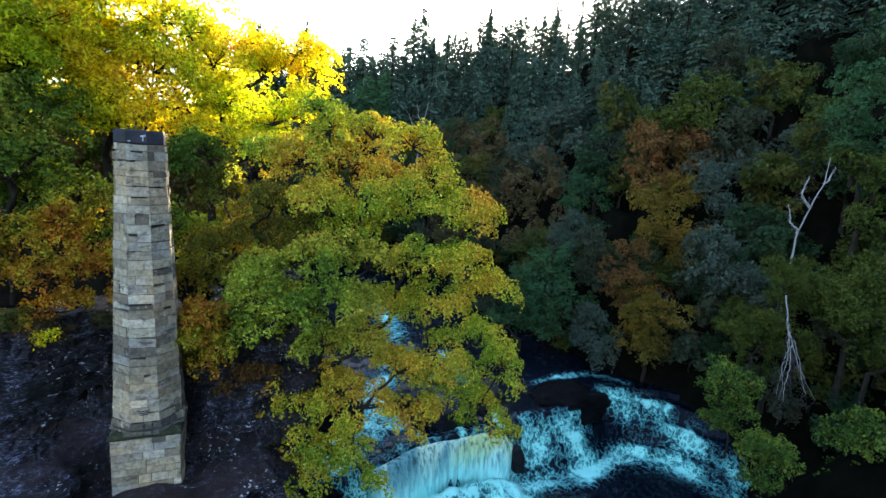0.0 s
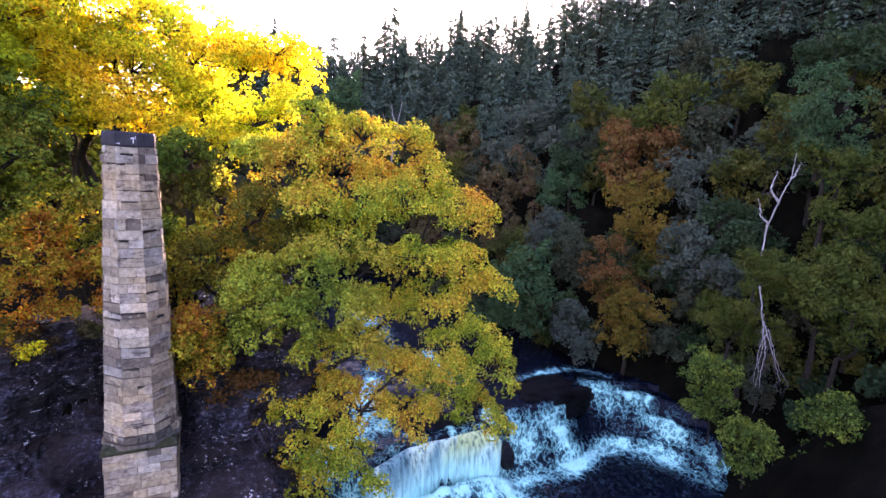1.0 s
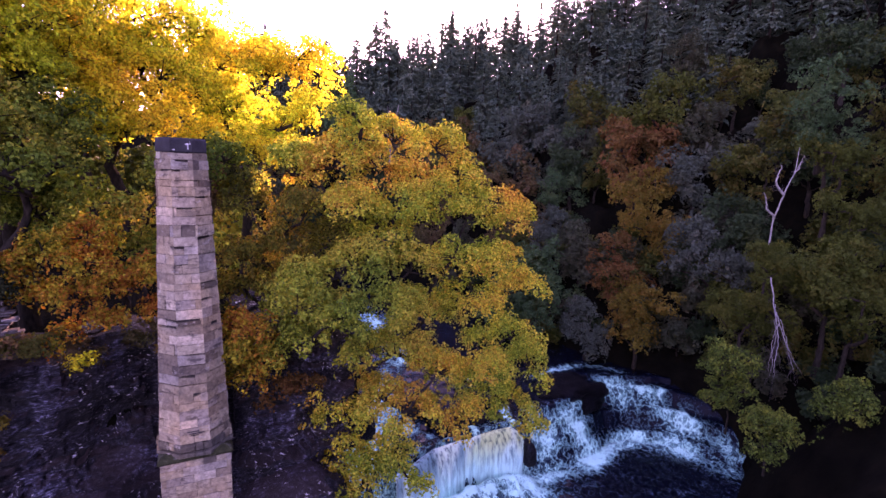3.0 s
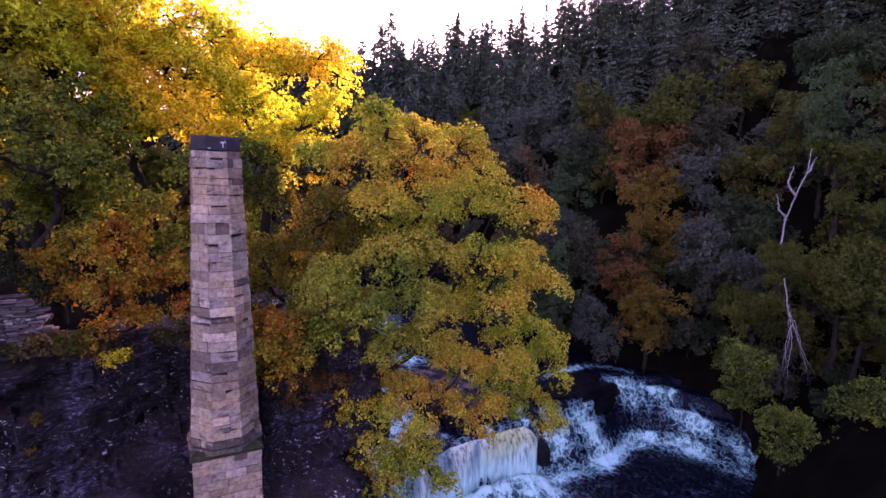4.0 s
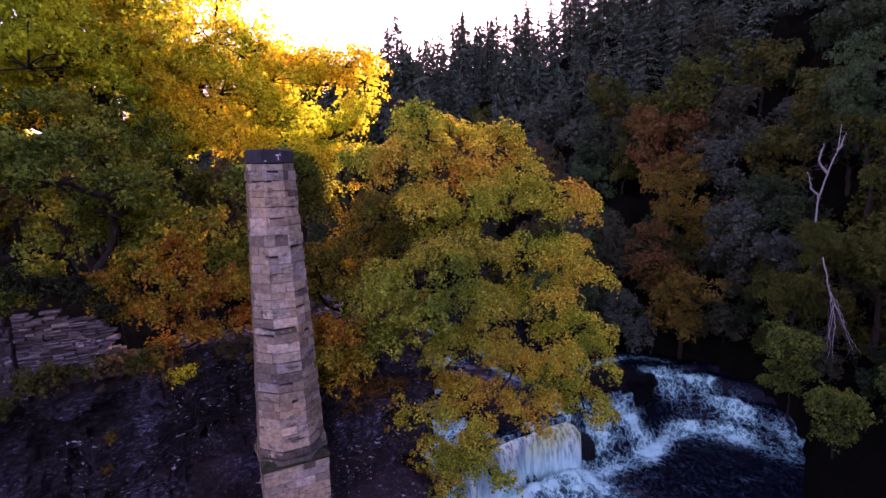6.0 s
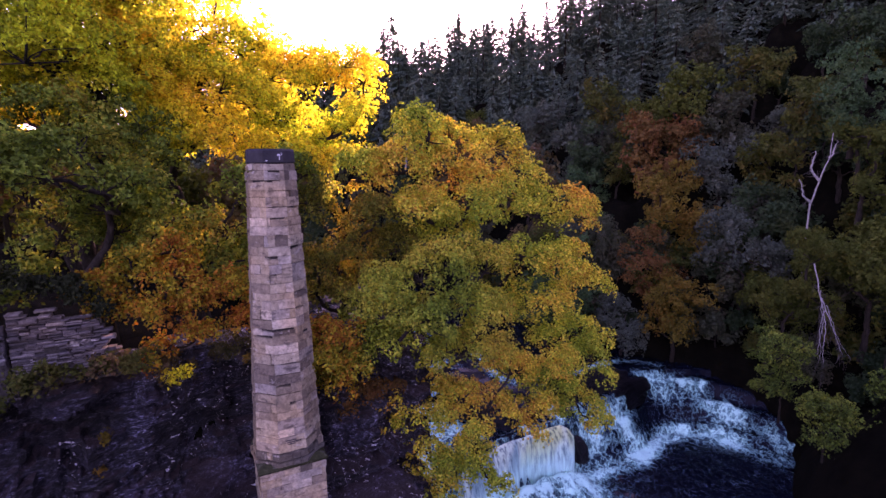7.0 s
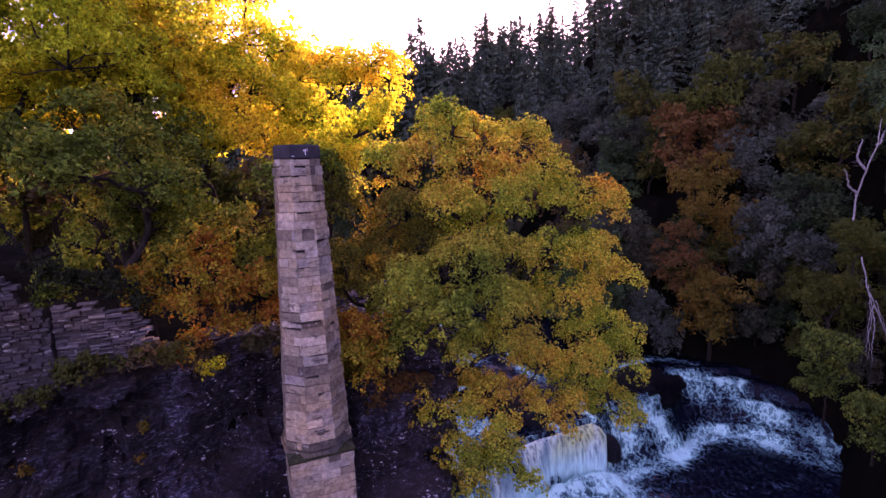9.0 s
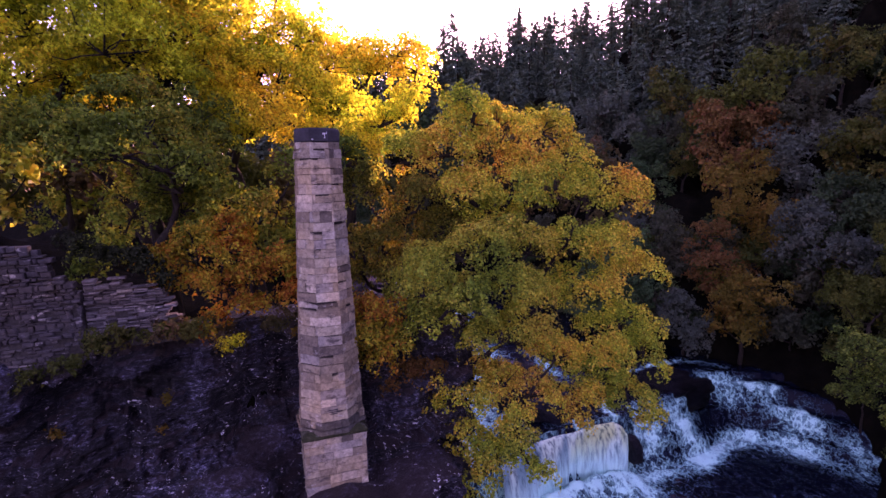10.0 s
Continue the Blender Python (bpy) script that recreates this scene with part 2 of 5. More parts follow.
def stone_material(name, stops, moss=0.0):
    """Dressed stones: a tone for each, with grain and stains."""
    m, nt, b = material(name, 0.85)
    info = nt.nodes.new("ShaderNodeObjectInfo")
    tone = ramp(nt, info.outputs["Random"], stops)
    vec = coords(nt, (1, 1, 1))
    n = noise_tex(nt, vec, 7.0, 8.0, 0.7)
    n2 = noise_tex(nt, vec, 1.1, 4.0, 0.6)
    grain = ramp(nt, n, [(0.30, (0.42, 0.40, 0.37)), (0.66, (1.25, 1.21, 1.15))])
    base = mix(nt, 1.0, tone, grain, "MULTIPLY")
    base = mix(nt, ramp(nt, n2, [(0.55, (0, 0, 0)), (0.75, (0.6, 0.6, 0.6))]), base, (0.10, 0.10, 0.085))
    nt.links.new(base, b.inputs["Base Color"])
    n3 = noise_tex(nt, coords(nt, (1.0, 1.0, 2.6)), 1.7, 7.0, 0.72)
    base = mix(nt, ramp(nt, n3, [(0.54, (0, 0, 0)), (0.64, (0.85, 0.85, 0.85))]), base, (0.075, 0.06, 0.052))
    pale = noise_tex(nt, coords(nt, (1.0, 1.0, 1.6)), 2.3, 6.0, 0.65)
    base = mix(nt, ramp(nt, pale, [(0.60, (0, 0, 0)), (0.68, (0.55, 0.55, 0.55))]), base, (0.62, 0.58, 0.52))
    cool = ramp(nt, noise_tex(nt, coords(nt), 0.45, 3.0), [(0.40, (1.12, 1.0, 0.86)), (0.60, (0.96, 0.99, 1.0))])
    base = mix(nt, 1.0, base, cool, "MULTIPLY")
    nt.links.new(base, b.inputs["Base Color"])
    bump(nt, b, n, 1.0, 0.035)
    return m


ASHLAR = stone_material("sandstone_blocks", [(0.0, (0.11, 0.088, 0.07)), (0.15, (0.25, 0.20, 0.145)), (0.4, (0.40, 0.335, 0.235)), (0.65, (0.49, 0.415, 0.295)), (0.82, (0.34, 0.31, 0.27)), (1.0, (0.64, 0.56, 0.43))])
RUBBLE = stone_material("rubble_stones", [(0.0, (0.05, 0.046, 0.05)), (0.5, (0.11, 0.10, 0.105)), (0.85, (0.18, 0.165, 0.17)), (1.0, (0.30, 0.28, 0.265))])
# Mortar core, coloured dark to stand in for shade inside slits and gaps.
SHADED_MORTAR, _nt, _b = material("mortar", 0.95)
_n = noise_tex(_nt, coords(_nt), 12.0)
_nt.links.new(ramp(_nt, _n, [(0.3, (0.02, 0.018, 0.016)), (0.7, (0.06, 0.053, 0.045))]), _b.inputs["Base Color"])
CAP, _nt, _b = material("sooty_cap", 0.7)
_n = noise_tex(_nt, coords(_nt), 2.6, 6.0, 0.7)
_nt.links.new(ramp(_nt, _n, [(0.3, (0.012, 0.012, 0.015)), (0.6, (0.035, 0.034, 0.04)), (0.70, (0.05, 0.05, 0.055)), (0.74, (0.45, 0.44, 0.42))]), _b.inputs["Base Color"])
FOOTING = stone_material("weathered_base_stone", [(0.0, (0.10, 0.095, 0.08)), (1.0, (0.14, 0.13, 0.11))])
SPLASH, _nt, _b = material("pale_splash", 0.9)
_nt.links.new(ramp(_nt, noise_tex(_nt, coords(_nt), 30.0), [(0.3, (0.35, 0.34, 0.33)), (0.6, (0.6, 0.6, 0.6))]), _b.inputs["Base Color"])
MOSS, _nt, _b = material("mossy_ledge", 0.95)
_n = noise_tex(_nt, coords(_nt), 4.0, 7.0, 0.7)
_nt.links.new(ramp(_nt, _n, [(0.35, (0.015, 0.018, 0.008)), (0.55, (0.04, 0.045, 0.018)), (0.66, (0.09, 0.085, 0.07)), (0.74, (0.42, 0.40, 0.36))]), _b.inputs["Base Color"])
bump(_nt, _b, _n, 0.8, 0.05)


def water_material():
    """Dark peaty water with torn white foam where the mesh says the water is broken."""
    m, nt, b = material("river_water", 0.08)
    b.inputs["Specular IOR Level"].default_value = 0.14
    at = nt.nodes.new("ShaderNodeAttribute")
    at.attribute_name = "foam"
    n1 = noise_tex(nt, coords(nt, (1.6, 1.4, 1.2)), 1.0, 6.0, 0.65)
    n2 = noise_tex(nt, coords(nt, (5.5, 4.5, 3.0)), 1.0, 7.0, 0.7)
    def affine(src, gain, add):
        q = nt.nodes.new("ShaderNodeMath")
        q.operation = "MULTIPLY_ADD"
        nt.links.new(src, q.inputs[0])
        q.inputs[1].default_value = gain
        if isinstance(add, float):
            q.inputs[2].default_value = add
        else:
            nt.links.new(add, q.inputs[2])
        return q.outputs[0]

    def math_node(op, a, b=None):
        q = nt.nodes.new("ShaderNodeMath")
        q.operation = op
        for sock, v in zip(q.inputs, (a, b)):
            if isinstance(v, float):
                sock.default_value = v
            elif v is not None:
                nt.links.new(v, sock)
        return q.outputs[0]

    def strand(noise_out):
        return math_node("MAXIMUM", 0.0, math_node("SUBTRACT", 1.0, math_node("ABSOLUTE", affine(noise_out, 13.0, -6.5))))

    tear = affine(strand(n2), 0.34, affine(strand(n1), 0.55, -0.62))
    f = affine(at.outputs["Fac"], 1.3, tear)
    mr = node(nt, "ShaderNodeMapRange", **{"From Min": 0.05, "From Max": 0.95})
    nt.links.new(f, mr.inputs[0])
    col = ramp(nt, mr.outputs[0], [(0.0, (0.002, 0.004, 0.009)), (0.22, (0.008, 0.03, 0.055)), (0.5, (0.035, 0.20, 0.20)), (0.78, (0.12, 0.56, 0.51)), (1.0, (0.33, 0.90, 0.80))])
    nt.links.new(col, b.inputs["Base Color"])
    rr = node(nt, "ShaderNodeMapRange", **{"From Min": 0.0, "From Max": 1.0, "To Min": 0.16, "To Max": 0.5})
    nt.links.new(mr.outputs[0], rr.inputs[0])
    nt.links.new(rr.outputs[0], b.inputs["Roughness"])
    bump(nt, b, mr.outputs[0], 0.5, 0.08)
    return m


WATER = water_material()


def curtain_material():
    m, nt, b = material("falling_water", 0.45, 0.3)
    n1 = noise_tex(nt, coords(nt, (5.0, 5.0, 0.35)), 1.0, 6.0, 0.65)
    n2 = noise_tex(nt, coords(nt, (0.55, 0.0, 0.12)), 1.0, 2.0, 0.5)
    col = ramp(nt, n1, [(0.32, (0.03, 0.09, 0.12)), (0.42, (0.36, 0.48, 0.46)), (0.52, (0.86, 0.90, 0.84)), (0.70, (0.97, 0.98, 0.96))])
    peat = ramp(nt, n2, [(0.42, (0.26, 0.48, 0.62)), (0.48, (1, 1, 1)), (0.52, (1, 1, 0.98)), (0.57, (0.95, 0.84, 0.52))])
    sep = nt.nodes.new("ShaderNodeSeparateXYZ")
    nt.links.new(nt.nodes.new("ShaderNodeNewGeometry").outputs["Position"], sep.inputs[0])
    low = node(nt, "ShaderNodeMapRange", **{"From Min": 3.4, "From Max": 1.8})
    nt.links.new(sep.outputs["Z"], low.inputs[0])
    body = mix(nt, 1.0, mix(nt, 1.0, col, peat, "MULTIPLY"), (0.66, 0.95, 0.80), "MULTIPLY")
    nt.links.new(mix(nt, low.outputs[0], body, mix(nt, 0.5, mix(nt, 1.0, col, (0.45, 1.0, 0.97), "MULTIPLY"), (0.33, 0.94, 0.88))), b.inputs["Base Color"])
    bump(nt, b, n1, 0.8, 0.1)
    return m


CURTAIN = curtain_material()

# ---- the lie of the land ----
RIGHT_BANK = [(13, -301.0), (13, -41.0), (14.5, 9.0), (15.5, 19.0), (17.4, 25.0), (20.0, 28.4), (23.6, 32.5), (23.3, 35.4), (21.3, 38.0), (18.6, 40.4), (14.5, 44.0), (9, 53.0), (4, 61.0), (-6, 67.0), (-30, 73.0), (-300, 109.0)]
LEFT_BANK = [(-44, -300.7), (-44, -20.7), (-34, 1.3), (-22, 6.5), (-17, 9.1), (-13, 11.9), (-7, 13.5), (-4.6, 16.3), (-6.2, 21.3), (-8, 26.3), (-8.6, 33.3), (-10, 43.3), (-14, 53.3), (-30, 59.3), (-300, 91.3)]


def to_line(x, y, line):
    """Distance of points to an open polyline."""
    best = np.full(x.shape, 1e9)
    for (ax, ay), (bx, by) in zip(line, line[1:]):
        ux, uy = bx - ax, by - ay
        t = np.clip(((x - ax) * ux + (y - ay) * uy) / (ux * ux + uy * uy), 0, 1)
        best = np.minimum(best, np.hypot(x - ax - t * ux, y - ay - t * uy))
    return best


def in_channel(x, y):
    poly = RIGHT_BANK + LEFT_BANK[::-1]
    inside = np.zeros(x.shape, bool)
    for (ax, ay), (bx, by) in zip(poly, poly[1:] + poly[:1]):
        if ay != by:
            cut = ((ay > y) != (by > y)) & (x < (bx - ax) * (y - ay) / (by - ay) + ax)
            inside ^= cut
    return inside


TOP_Y = ([-12, -4.5, -3.0, -0.8, 1, 3.1, 5.5, 6.9, 8.5, 10, 12, 14, 17, 20, 25], [23.0, 24.9, 26.2, 28.6, 29.7, 30.7, 31.5, 33.4, 34.2, 34.9, 36.8, 39.2, 39.6, 39.2, 37.6])
FOOT_Y = ([-12, -4.5, -3.0, -0.8, 1, 3.1, 5.5, 6.9, 8.5, 10, 12, 14, 16, 18, 20, 22, 25], [22.2, 24.1, 25.4, 27.8, 28.9, 29.9, 30.7, 31.6, 32.1, 32.6, 34.0, 35.6, 36.0, 35.2, 33.8, 32.4, 30.2])


def water_level(x, y):
    """Height of the water: lower pool, the falls and cascade, the upper river in rapids."""
    top, foot = np.interp(x, *TOP_Y), np.interp(x, *FOOT_Y)
    u = np.clip((y - foot) / (top - foot), 0, 1)
    steps = u + 0.055 * np.sin(u * 6.283 * 3.0 + 0.7 * np.sin(x * 0.9)) * (u > 0) * (u < 1)
    z = 3.9 * np.clip(steps, 0, 1)
    up = smooth(34, 43, y) * 0.45 + smooth(45, 61, y) * 0.5
    left = smooth(7, 1, x)
    return z + up * left + smooth(62, 80, y) * 0.4


def land(x, y):
    dr, dl = to_line(x, y, RIGHT_BANK), to_line(x, y, LEFT_BANK)
    lvl = np.where(y > 26, water_level(x, y), 0.0)
    bed = lvl - 0.7
    jag = 1.0 + 0.25 * vnoise(np.stack([x * 0.35, y * 0.35, 0 * x], -1).reshape(-1, 3)).reshape(x.shape)
    d = dr * jag
    slope = 0.74 + 0.16 * np.clip(x / 24.0, -0.6, 2)
    right = np.minimum(lvl, 4.3) + 1.25 * np.minimum(d, 6) + slope * np.clip(d - 6, 0, 38) + 0.02 * np.clip(d - 44, 0, 400) - 0.056 * np.clip(y - 31, 0, 80)
    d = dl * jag
    left = np.interp(d, [0, 1.4, 6.0, 7.6, 30, 60, 400], [-0.3, 9.1, 10.2, 14.4, 17.8, 26, 60]) - 0.056 * np.clip(y - 16, 0, 60)
    out = np.where(dr < dl, right, left)
    n = fbm(np.stack([x * 0.22, y * 0.22, 0 * x + 5], -1).reshape(-1, 3), 4).reshape(x.shape)
    return np.where(in_channel(x, y), bed, out + 0.45 * n)


def axis(lo, hi, a, b, fine, grow=1.22):
    """Grid lines: fine from a to b, growing outwards to lo and hi."""
    mid = list(np.arange(a, b, fine))
    step, v = fine, a
    while v > lo:
        step *= grow
        v -= step
        mid.insert(0, v)
    step, v = fine, mid[-1]
    while v < hi:
        step *= grow
        v += step
        mid.append(v)
    return np.array(mid)


gx, gy = axis(-2500, 2500, -40, 60, 0.7), axis(-2500, 2500, 8, 125, 0.7)
X, Y = np.meshgrid(gx, gy, indexing="ij")
Z = land(X, Y)
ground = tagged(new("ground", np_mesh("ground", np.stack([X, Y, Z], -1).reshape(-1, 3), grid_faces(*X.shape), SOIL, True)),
                "leaf-littered soil of the wooded gorge, blackened for canopy shade", "ground", kind="structure")


def land_at(x, y):
    return float(land(np.array([x], float), np.array([y], float))[0])


# ---- river ----
gx, gy = axis(-120, 60, -8, 25.5, 0.16), axis(-250, 130, 23.5, 45, 0.16)
X, Y = np.meshgrid(gx, gy, indexing="ij")
Z = water_level(X, Y)
e = 0.25
grad = np.hypot(water_level(X + e, Y) - water_level(X - e, Y), water_level(X, Y + e) - water_level(X, Y - e)) / (2 * e)
top, foot = np.interp(X, *TOP_Y), np.interp(X, *FOOT_Y)
P3 = np.stack([X, Y, 0 * X], -1).reshape(-1, 3)
ragged = fbm(P3 * (0.7, 0.9, 1) + 11, 4).reshape(X.shape)
even, foot = foot, foot + 0.8 * ragged
patches = fbm(P3 * (0.5, 0.4, 1), 3).reshape(X.shape)
shred = fbm(P3 * (1.1, 1.1, 1) + 31, 4).reshape(X.shape)


def stroke(line, wide, strength):
    """Broken water along a line of the river, fraying at its edges."""
    return strength * np.exp(-(to_line(X, Y, line) * (1 + 0.45 * shred) / wide) ** 2)


drop_face = (Y >= foot) * smooth(0.4, -0.2, Y - top)
pool = smooth(5, 7, X) * smooth(21, 18, X) * smooth(28.5, 31, Y) * smooth(38, 35, Y)
foam = -0.22 + 0.12 * patches + pool * (0.13 + 0.22 * patches) + drop_face * (0.30 + 0.34 * patches + 0.10 * np.clip(grad, 0, 2)) * smooth(13.5, 12, X)
foam = np.maximum.reduce([
    foam,
    stroke([(-4.2, 22.6), (-1.8, 24.9), (0.4, 26.6), (3.4, 28.3), (6.0, 29.5)], 2.4, 0.98 + 0.45 * patches),
    stroke([(5.8, 30.4), (7.6, 31.0), (10.0, 32.1), (12.6, 33.6), (14.8, 35.2), (16.6, 35.6)], 1.0, 0.95 + 0.35 * patches),
    stroke([(7.0, 32.6), (8.6, 33.3), (9.8, 33.9), (11.4, 34.6)], 1.0, 0.86 + 0.3 * patches),
    stroke([(14.4, 38.7), (16.4, 38.2), (18.6, 37.4), (20.4, 36.2), (21.8, 34.6), (22.8, 32.4)], 1.05, 0.72 + 0.45 * patches),
    stroke([(15.0, 38.9), (17.4, 38.8), (19.4, 38.0)], 0.6, 0.85),
    stroke([(16.5, 35.4), (18.2, 34.6), (20.2, 33.2), (21.4, 31.4)], 1.4, 0.50 + 0.4 * patches),
    stroke([(8.3, 39.0), (10.6, 40.7), (13.9, 42.0), (17.2, 40.4)], 0.6, 0.62 + 0.5 * patches),
    stroke([(-5.6, 26.6), (-5.0, 29.0), (-3.4, 31.6), (-4.4, 34.6)], 1.8, 0.95 + 0.3 * patches),
    stroke([(-4.6, 36.0), (-3.0, 41.0), (-4.6, 49.5), (-8.6, 58.0)], 1.7, 0.8 + 0.5 * patches),
    stroke([(1.9, 33.6), (1.5, 31.8), (2.2, 30.4)], 0.35, 0.95),
    stroke([(5.0, 34.0), (4.6, 32.4), (4.9, 31.4)], 0.4, 0.9),
    stroke([(3.6, 36.4), (1.6, 39.8), (0.6, 43.6)], 0.8, 0.7 + 0.4 * patches)])
foam = np.clip(foam + 0.16 * shred * (foam > 0), -0.3, 1.15)
rough_z = fbm(P3 * (1.3, 1.3, 1), 4).reshape(X.shape)
mound = np.exp(-((Y - even + 1.5 + 0.3 * ragged) / 1.7) ** 2) * smooth(-4.6, -3.4, X) * smooth(7, 5, X)
foam = np.maximum(foam, mound * (0.85 + 0.7 * rough_z))
Z = Z + 1.3 * mound * (1 + 0.5 * ragged) + rough_z * (0.015 + 0.22 * np.clip(foam, 0, 1))
me = np_mesh("river", np.stack([X, Y, Z], -1).reshape(-1, 3), grid_faces(*X.shape), WATER, True)
me.attributes.new("foam", "FLOAT", "POINT").data.foreach_set("value", foam.ravel())
tagged(new("river", me), "dark peaty river broken into white foam", "river", kind="structure")


def waterfall(x0, x1, drop, seed):
    """A curtain of water leaping off the lip."""
    u, v = np.meshgrid(np.linspace(x0, x1, int((x1 - x0) * 16)), np.linspace(0, 1, 36), indexing="ij")
    lip = np.interp(u, *TOP_Y) - 0.1
    P = np.stack([u * 3.0, v * 0.7 + 0 * u, 0 * u + seed], -1).reshape(-1, 3)
    n = fbm(P, 3).reshape(u.shape)
    wide = fbm(np.stack([u * 0.55, 0 * u, 0 * u + seed + 9], -1).reshape(-1, 3), 2).reshape(u.shape)
    out = 0.15 + 1.0 * np.sqrt(v) + 0.16 * n * (0.3 + v) + 0.45 * wide * (0.4 + v)
    z = 3.93 - drop * v ** 1.5 + 0.05 * n + 0.22 * wide
    x = u + 0.27 * out + 0.05 * n + 0.3 * n * smooth(x1 - 1.2, x1, u)
    z = z - 0.9 * smooth(x1 - 1.0, x1, u) * (1 - v)
    return np_mesh("waterfall", np.stack([x, lip - out, z], -1).reshape(-1, 3), grid_faces(*u.shape), CURTAIN, True)


tagged(new("waterfall", waterfall(-3.3, 5.6, 4.0, 2.0)), "white and peat-tinted curtain of falling water", "waterfall", kind="structure")


def boulder(at, size, rz, seed, mat=None, label="dark wet boulder in the river"):
    """A worn, layered rock."""
    bm = bmesh.new()
    bmesh.ops.create_icosphere(bm, subdivisions=4, radius=1.0)
    me = bpy.data.meshes.new("boulder")
    bm.to_mesh(me)
    bm.free()
    n = len(me.vertices)
    co = np.empty(n * 3)
    me.vertices.foreach_get("co", co)
    co = co.reshape(-1, 3)
    q = np.sign(co) * np.abs(co) ** 0.75
    d = 1 + 0.22 * fbm(q * 1.3 + seed, 3) + 0.10 * fbm(q * (3.5, 3.5, 7) + seed, 3)
    me.vertices.foreach_set("co", (q * d[:, None] * size).ravel())
    me.polygons.foreach_set("use_smooth", np.full(len(me.polygons), True))
    me.materials.append(mat or WET_ROCK)
    ob = new("boulder", me)
    ob.matrix_world = pose(*at, 0, 0, rz)
    return tagged(ob, label, "boulder", "boulders in the falls")


boulder((10.9, 37.6, 3.1), (3.5, 2.3, 1.25), 22, 1)
boulder((6.1, 30.9, 2.0), (0.4, 0.6, 0.9), 10, 12, SLAB)
boulder((1.0, 32.1, 4.2), (2.0, 1.3, 1.0), 15, 3, SLAB)
boulder((-6.0, 24.6, 1.5), (1.5, 1.3, 2.2), -10, 4)
boulder((-1.6, 33.6, 4.4), (1.4, 1.0, 0.8), 40, 5, SLAB)
boulder((3.8, 35.6, 4.1), (1.8, 1.2, 0.9), 60, 7, SLAB)
boulder((-12.7, 14.2, 10.2), (1.3, 1.1, 0.9), 15, 9, ROCK, "rounded red-brown rock below the cliff")
boulder((-6.6, 30.1, 3.4), (2.0, 1.6, 2.6), 30, 8)


# ---- cliff of the promontory ----
def cliff(path, foot, crest, seed, amp=0.7):
    """A rock face along a line, in ledges and clefts."""
    path = np.array(path, float)
    seg = np.hypot(*np.diff(path, axis=0).T)
    s = np.concatenate([[0], np.cumsum(seg)])
    u, v = np.meshgrid(np.arange(0, s[-1], 0.11), np.linspace(0, 1, 70), indexing="ij")
    x, y = np.interp(u, s, path[:, 0]), np.interp(u, s, path[:, 1])
    dx, dy = np.gradient(x, axis=0), np.gradient(y, axis=0)
    l = np.hypot(dx, dy)
    nx, ny = dy / l, -dx / l
    z = foot + (crest - foot) * v + 0.3 * fbm(np.stack([u * 0.5, 0 * u, 0 * u + seed], -1).reshape(-1, 3), 3).reshape(u.shape) * v
    P = np.stack([x, y, z], -1).reshape(-1, 3)
    big = fbm(P * (0.35, 0.35, 0.3) + seed, 3).reshape(u.shape)
    fine = fbm(P * (2.2, 2.2, 3.4), 3).reshape(u.shape)
    out = amp * big + 0.10 * fine + 0.5 * (1 - v)
    for wide, tall, deep in ((1.9, 1.0, 0.75), (0.75, 0.42, 0.34), (0.34, 0.2, 0.12)):
        row = np.floor(z / tall + 0.9 * big + 0.25 * fine)
        col = np.floor(u / wide + 0.37 * row + 0.5 * big)
        out = out + deep * vnoise(np.stack([col * 0.73, row * 0.91, 0 * u + seed], -1).reshape(-1, 3)).reshape(u.shape)
    out = out - 0.8 * np.exp(-((x + 12.4) / 1.6) ** 2 - ((z - 12.0) / 1.1) ** 2) - 0.5 * smooth(0.94, 1, v)
    x, y = x + nx * out, y + ny * out
    back = np.array([0.5, 1.2, 2.2, 3.4])
    x = np.concatenate([x, x[:, -1:] - nx[:, -1:] * back], 1)
    y = np.concatenate([y, y[:, -1:] - ny[:, -1:] * back], 1)
    z = np.concatenate([z, z[:, -1:] + np.array([0.08, 0.1, 0.0, -0.6])], 1)
    return np_mesh("cliff", np.stack([x, y, z], -1).reshape(-1, 3), grid_faces(*x.shape), ROCK)


tagged(new("cliff", cliff([(-36, 5.7), (-22, 11.7), (-17, 13.9), (-14, 15.7), (-11.5, 17.4), (-7.5, 18.1), (-5.8, 19.0), (-6.5, 22.7), (-8.2, 26.7)], 8.4, 15.1, 3.0)),
       "dark wet cliff with pale lichen flecks and ledges", "cliff", kind="structure")
tagged(new("cliff", cliff([(-36, 0.8), (-22, 6.7), (-17, 9.5), (-13, 12.2), (-7.6, 13.9), (-5.0, 16.3), (-6.4, 21.3), (-8.0, 26.3), (-8.6, 33.3)], -0.8, 10.0, 8.0, 0.5)),
       "dark lower rock shelf above the pool", "cliff", kind="structure")

gx, gy = np.arange(-30, -4.0, 0.11), np.arange(2, 18.6, 0.11)
X, Y = np.meshgrid(gx, gy, indexing="ij")
P3 = np.stack([X, Y, 0 * X], -1).reshape(-1, 3)
lumps = fbm(P3 * (0.5, 0.5, 1) + 40, 3).reshape(X.shape)
Z = np.minimum(land(X, Y), 10.4) + 0.8 + 0.4 * lumps + 0.10 * fbm(P3 * 2.4, 3).reshape(X.shape)
Z = 0.55 * Z + 0.45 * np.round(Z / 0.32) * 0.32 - 0.75 * np.exp(-((X + 9.6) ** 2 + (Y - 14.6) ** 2) / 3.0)
Z = np.where(in_channel(X, Y) | (to_line(X, Y, LEFT_BANK) > 5.2), -1.5, Z)
